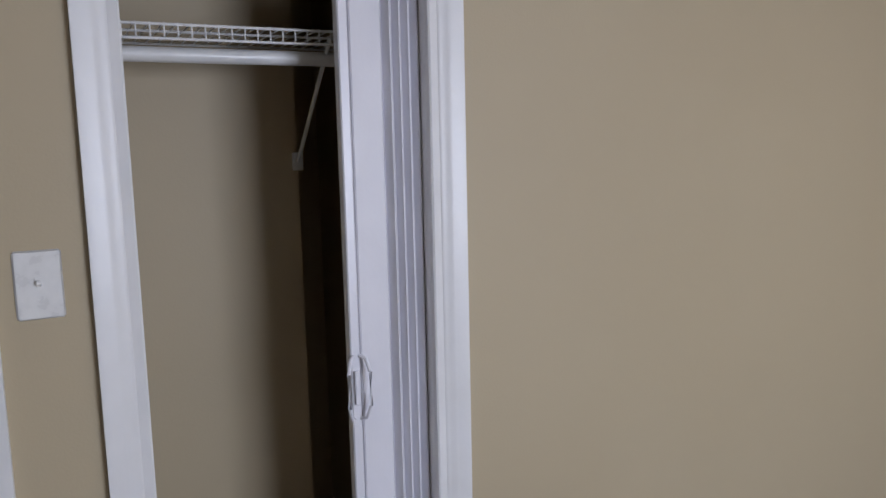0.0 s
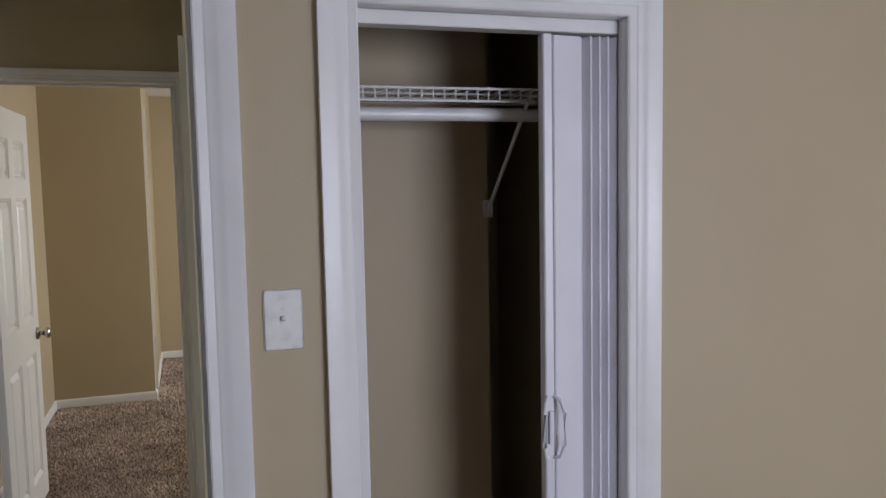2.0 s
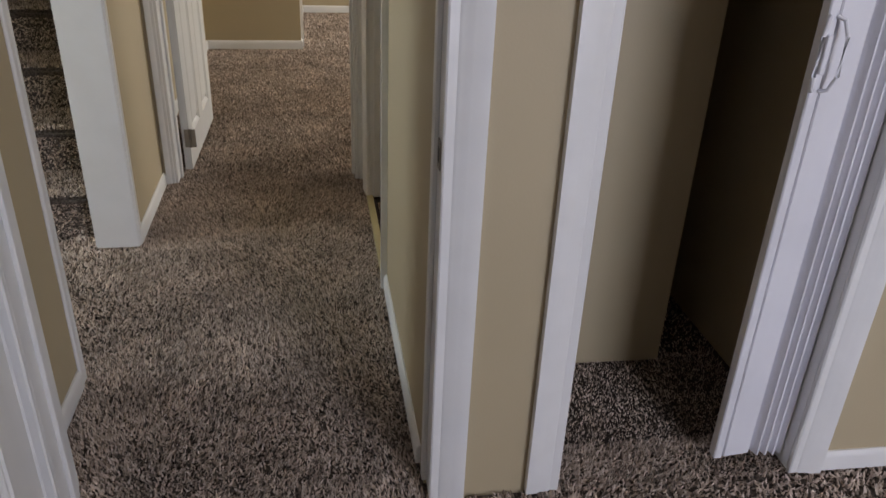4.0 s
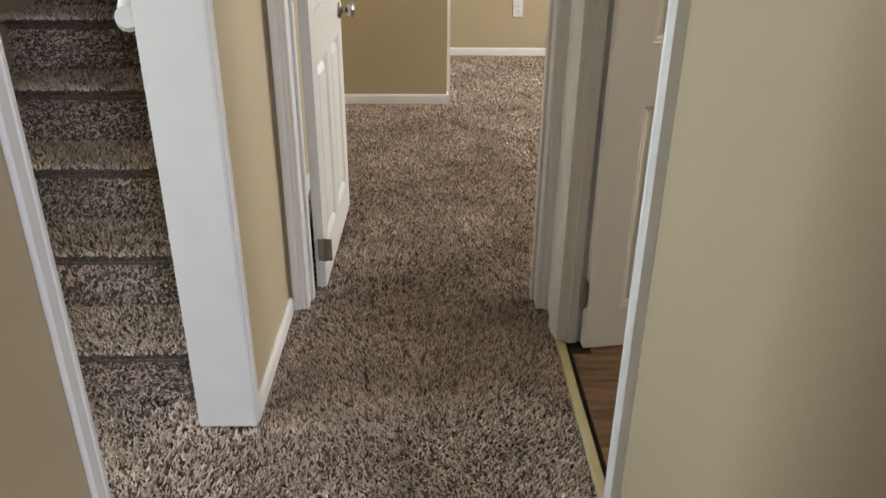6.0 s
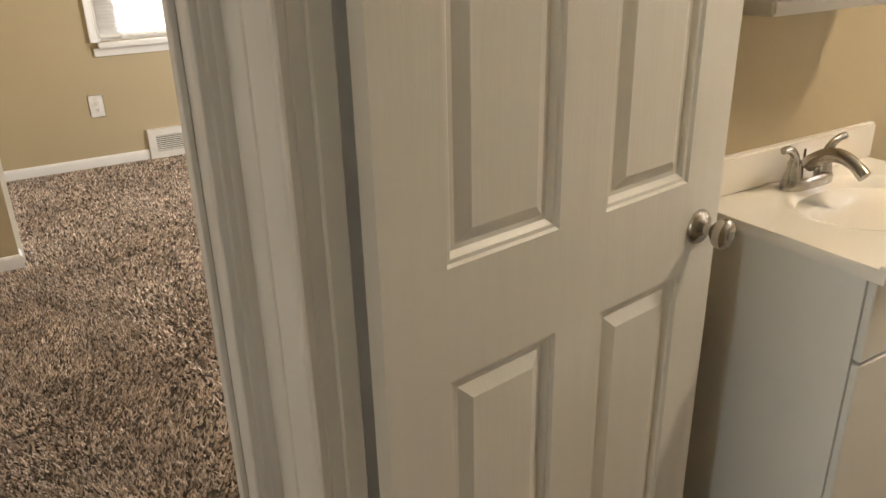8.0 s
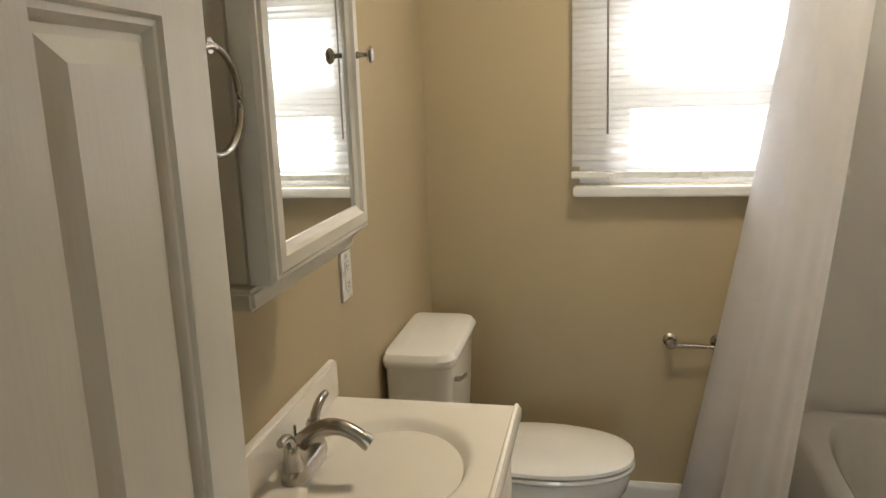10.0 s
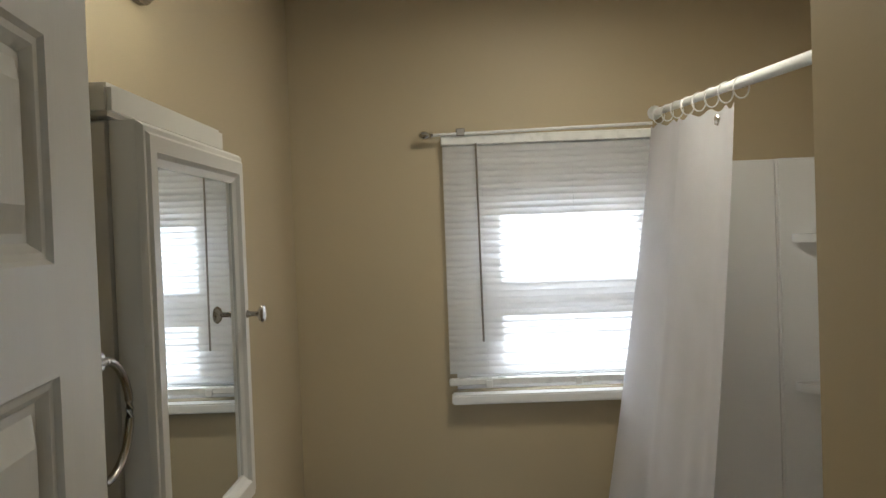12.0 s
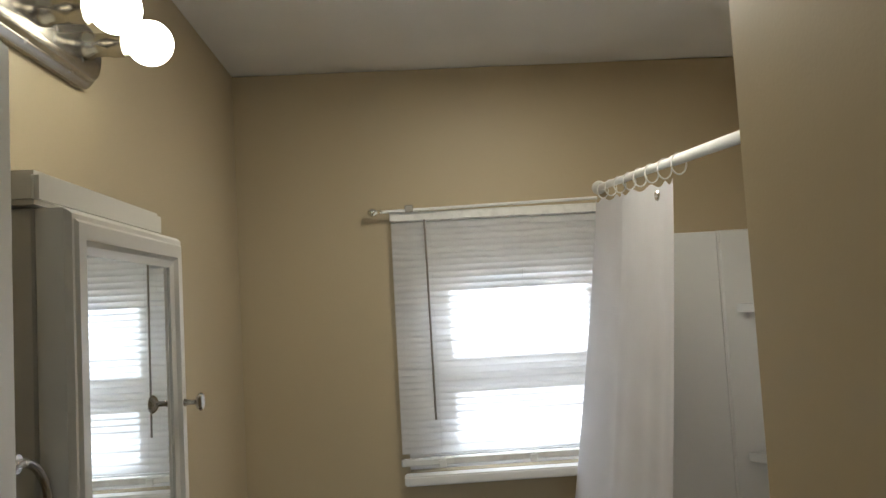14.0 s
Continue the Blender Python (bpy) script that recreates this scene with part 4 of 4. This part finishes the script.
for inset, d in ((0, 3.957), (0, 3.925), (0.006, 3.918), (0.012, 3.918), (0.016, 3.914), (0.036, 3.914), (0.042, 3.920), (fr, 3.924), (fr, 3.945)):
    rings.append([(MX0 + inset, d, MZ0 + 0.012 + inset), (MX1 - inset, d, MZ0 + 0.012 + inset), (MX1 - inset, d, MZ1 - 0.014 - inset), (MX0 + inset, d, MZ1 - 0.014 - inset)])
door = part("mirror_door", add_loft(bm, rings, close=False), CABINET, mc)
part("mirror", box(MX0 + fr, MX1 - fr, 3.9265, 3.931, MZ0 + 0.012 + fr, MZ1 - 0.014 - fr), MIRROR, door, "silvered mirror glass")
part("knob", add_lathe(bmesh.new(), ((0.007, 0), (0.0045, 0.006), (0.0045, 0.018), (0.012, 0.022), (0.0155, 0.027), (0.013, 0.031), (0.004, 0.033)), 20), NICKEL, door, "round brushed nickel knob", smooth=True, at=pose(MX1 - 0.026, 3.914, 1.628, 90))

bar = thing("vanity_light", "brushed nickel vanity light bar with lit globe bulbs", "wall lamp", pose(0, VAN_WALL, 2.245))
bm = bmesh.new()
rings = []
for s, d in ((1.0, -0.001), (1.0, -0.012), (0.88, -0.020), (0.80, -0.021), (0.74, -0.030), (0.60, -0.034)):
    ring = []
    for k in range(36):
        a = 2 * math.pi * k / 36
        c, q = math.cos(a), math.sin(a)
        ring.append((0.955 + math.copysign(0.275, c) + 0.062 * s * c, d, 0.062 * s * q))
    rings.append(ring)
add_loft(bm, rings)
part("back_plate", bm, NICKEL, bar, "stepped brushed nickel back plate", smooth=True)
for i in range(4):
    x = 1.19 - i * 0.157
    s = part("socket", add_lathe(bmesh.new(), ((0.024, 0), (0.024, 0.012), (0.020, 0.018), (0.020, 0.045), (0.022, 0.048), (0.022, 0.07)), 24), NICKEL, bar, smooth=True, at=pose(x, -0.034, 0, 90))
    prof = [(0.016, 0.066), (0.018, 0.078)] + [(0.039 * math.sin(radians(a)), 0.113 - 0.039 * math.cos(radians(a))) for a in range(28, 180, 8)] + [(0.002, 0.152)]
    part("bulb", add_lathe(bmesh.new(), prof, 28), BULB, s, "lit white globe bulb", smooth=True)
ring_t = thing("towel_ring", "brushed nickel towel ring mounted on the wall beside the cabinet", "towel ring")
part("wall_post", tube((0.698, VAN_WALL - 0.001, 1.629), (0.698, 3.942, 1.629), 0.016, 0.010, n=16), NICKEL, ring_t, smooth=True)
part("ring", add_pipe(bmesh.new(), [(0.698 + 0.066 * math.sin(a), 3.942, 1.562 + 0.067 * math.cos(a)) for a in [2 * math.pi * k / 40 for k in range(41)]], 0.005, 10), NICKEL, ring_t, smooth=True)
paper = thing("paper_holder", "brushed nickel wall-mounted paper holder bar", "paper holder")
for y in (3.237, 3.077):
    part("wall_post", add_lathe(bmesh.new(), ((0.024, 0), (0.024, 0.005), (0.014, 0.013), (0.011, 0.03), (0.016, 0.045), (0.018, 0.055), (0.012, 0.064)), 20), NICKEL, paper, smooth=True, at=pose(WIN_WALL, y, 0.65, 0, -90))
part("bar", tube((WIN_WALL - 0.05, 3.237, 0.645), (WIN_WALL - 0.05, 3.077, 0.645), 0.007, n=12), NICKEL, paper, smooth=True)
lampc = thing("ceiling_light", "ceiling fan light with an orange lit lens and grille", "ceiling lamp", pose(1.66, 3.17, CEILING))
part("lens", box(-0.10, 0.10, -0.11, 0.10, -0.030, -0.006, bevel=0.008, segments=2), WARM, lampc, "orange glowing lens")
part("frame", grid_wall([-0.13, -0.10, 0.10, 0.13], [-0.14, -0.11, 0.10, 0.22], lambda u, v: not (-0.10 < u < 0.10 and -0.11 < v < 0.10), -0.025, -0.002, lambda u, v, d: (u, v, d)), PLASTIC, lampc)
for i in range(7):
    part("grille_slat", box(-0.09, 0.09, 0.115 + i * 0.014, 0.120 + i * 0.014, -0.029, -0.0255), STEEL, lampc)


# ---- carpet pile ----
def pile(name, areas, seed, size=1.0):
    """Leaning shag tufts strewn over rectangles (x0, x1, y0, y1, z, tufts per square metre)."""
    r = np.random.default_rng(seed)
    base = []
    for x0, x1, y0, y1, z, dens in areas:
        k = int((x1 - x0) * (y1 - y0) * dens)
        base.append(np.stack([r.uniform(x0, x1, k), r.uniform(y0, y1, k), np.full(k, z), np.full(k, dens ** -0.5)], 1))
    base = np.concatenate(base)
    k = len(base)
    w = base[:, 3] * 0.62 * size
    ang = r.uniform(0, 2 * np.pi, k)
    lean = r.normal(0, 0.0065, (k, 2)) + 0.004 * np.stack([np.sin(base[:, 0] * 7 + base[:, 1] * 3), np.cos(base[:, 1] * 6 - base[:, 0] * 4)], 1)
    h = r.uniform(0.011, 0.021, k)
    verts = np.zeros((k, 4, 3))
    for j in range(3):
        a = ang + j * 2 * np.pi / 3
        verts[:, j, 0] = base[:, 0] + w * np.cos(a)
        verts[:, j, 1] = base[:, 1] + w * np.sin(a)
        verts[:, j, 2] = base[:, 2] + r.uniform(-0.002, 0.005, k)
    verts[:, 3, :2] = base[:, :2] + lean
    verts[:, 3, 2] = base[:, 2] + h
    idx = np.arange(k)[:, None] * 4
    faces = np.concatenate([idx + np.array([0, 1, 3]), idx + np.array([1, 2, 3]), idx + np.array([2, 0, 3])])
    me = bpy.data.meshes.new(name)
    me.from_pydata(verts.reshape(-1, 3).tolist(), [], faces.tolist())
    me.materials.append(PILE)
    return tagged(new(name, me), "tufted brown and beige shag carpet pile", "carpet", kind="stuff")


pile("carpet_pile", [
    (HALL_L, HALL_R - 0.01, 2.0, END_WALL, -0.014, 30000), (D2[0], D2[1], END_WALL, 4.21, -0.014, 30000), (-2.19, HALL_L, 2.57, 3.56, -0.014, 18000),
    (-1.16, -0.20, 0.9, 2.0, -0.014, 22000), (-0.20, 2.1, 1.3, 1.96, -0.014, 14000),
    (B2L, -0.2, 4.21, B2C, -0.014, 18000), (-0.2, 0.9, 4.21, B2C, -0.014, 9000), (B2X, 1.0, B2C, B2F, -0.014, 9000),
    (0.08, 0.80, 1.95, 2.50, -0.014, 34000), (0.56, 0.82, 2.48, 2.93, -0.014, 12000)], 3)
step_areas = []
for i in range(8):
    step_areas.append((SX0, HALL_L - 0.262 if i > 1 else SX1, SY + i * RUN - 0.034, SY + (i + 1) * RUN, (i + 1) * RISE - 0.014, 20000))
pile("stair_carpet_pile", step_areas, 5)
riser_areas = []
for i in range(8):
    riser_areas.append((SX0, HALL_L - 0.262 if i > 1 else SX1, i * RISE, (i + 1) * RISE - 0.050, -(SY + i * RUN) - 0.003, 20000))
pile("riser_carpet_pile", riser_areas, 7).matrix_basis = pose(0, 0, 0, 90)
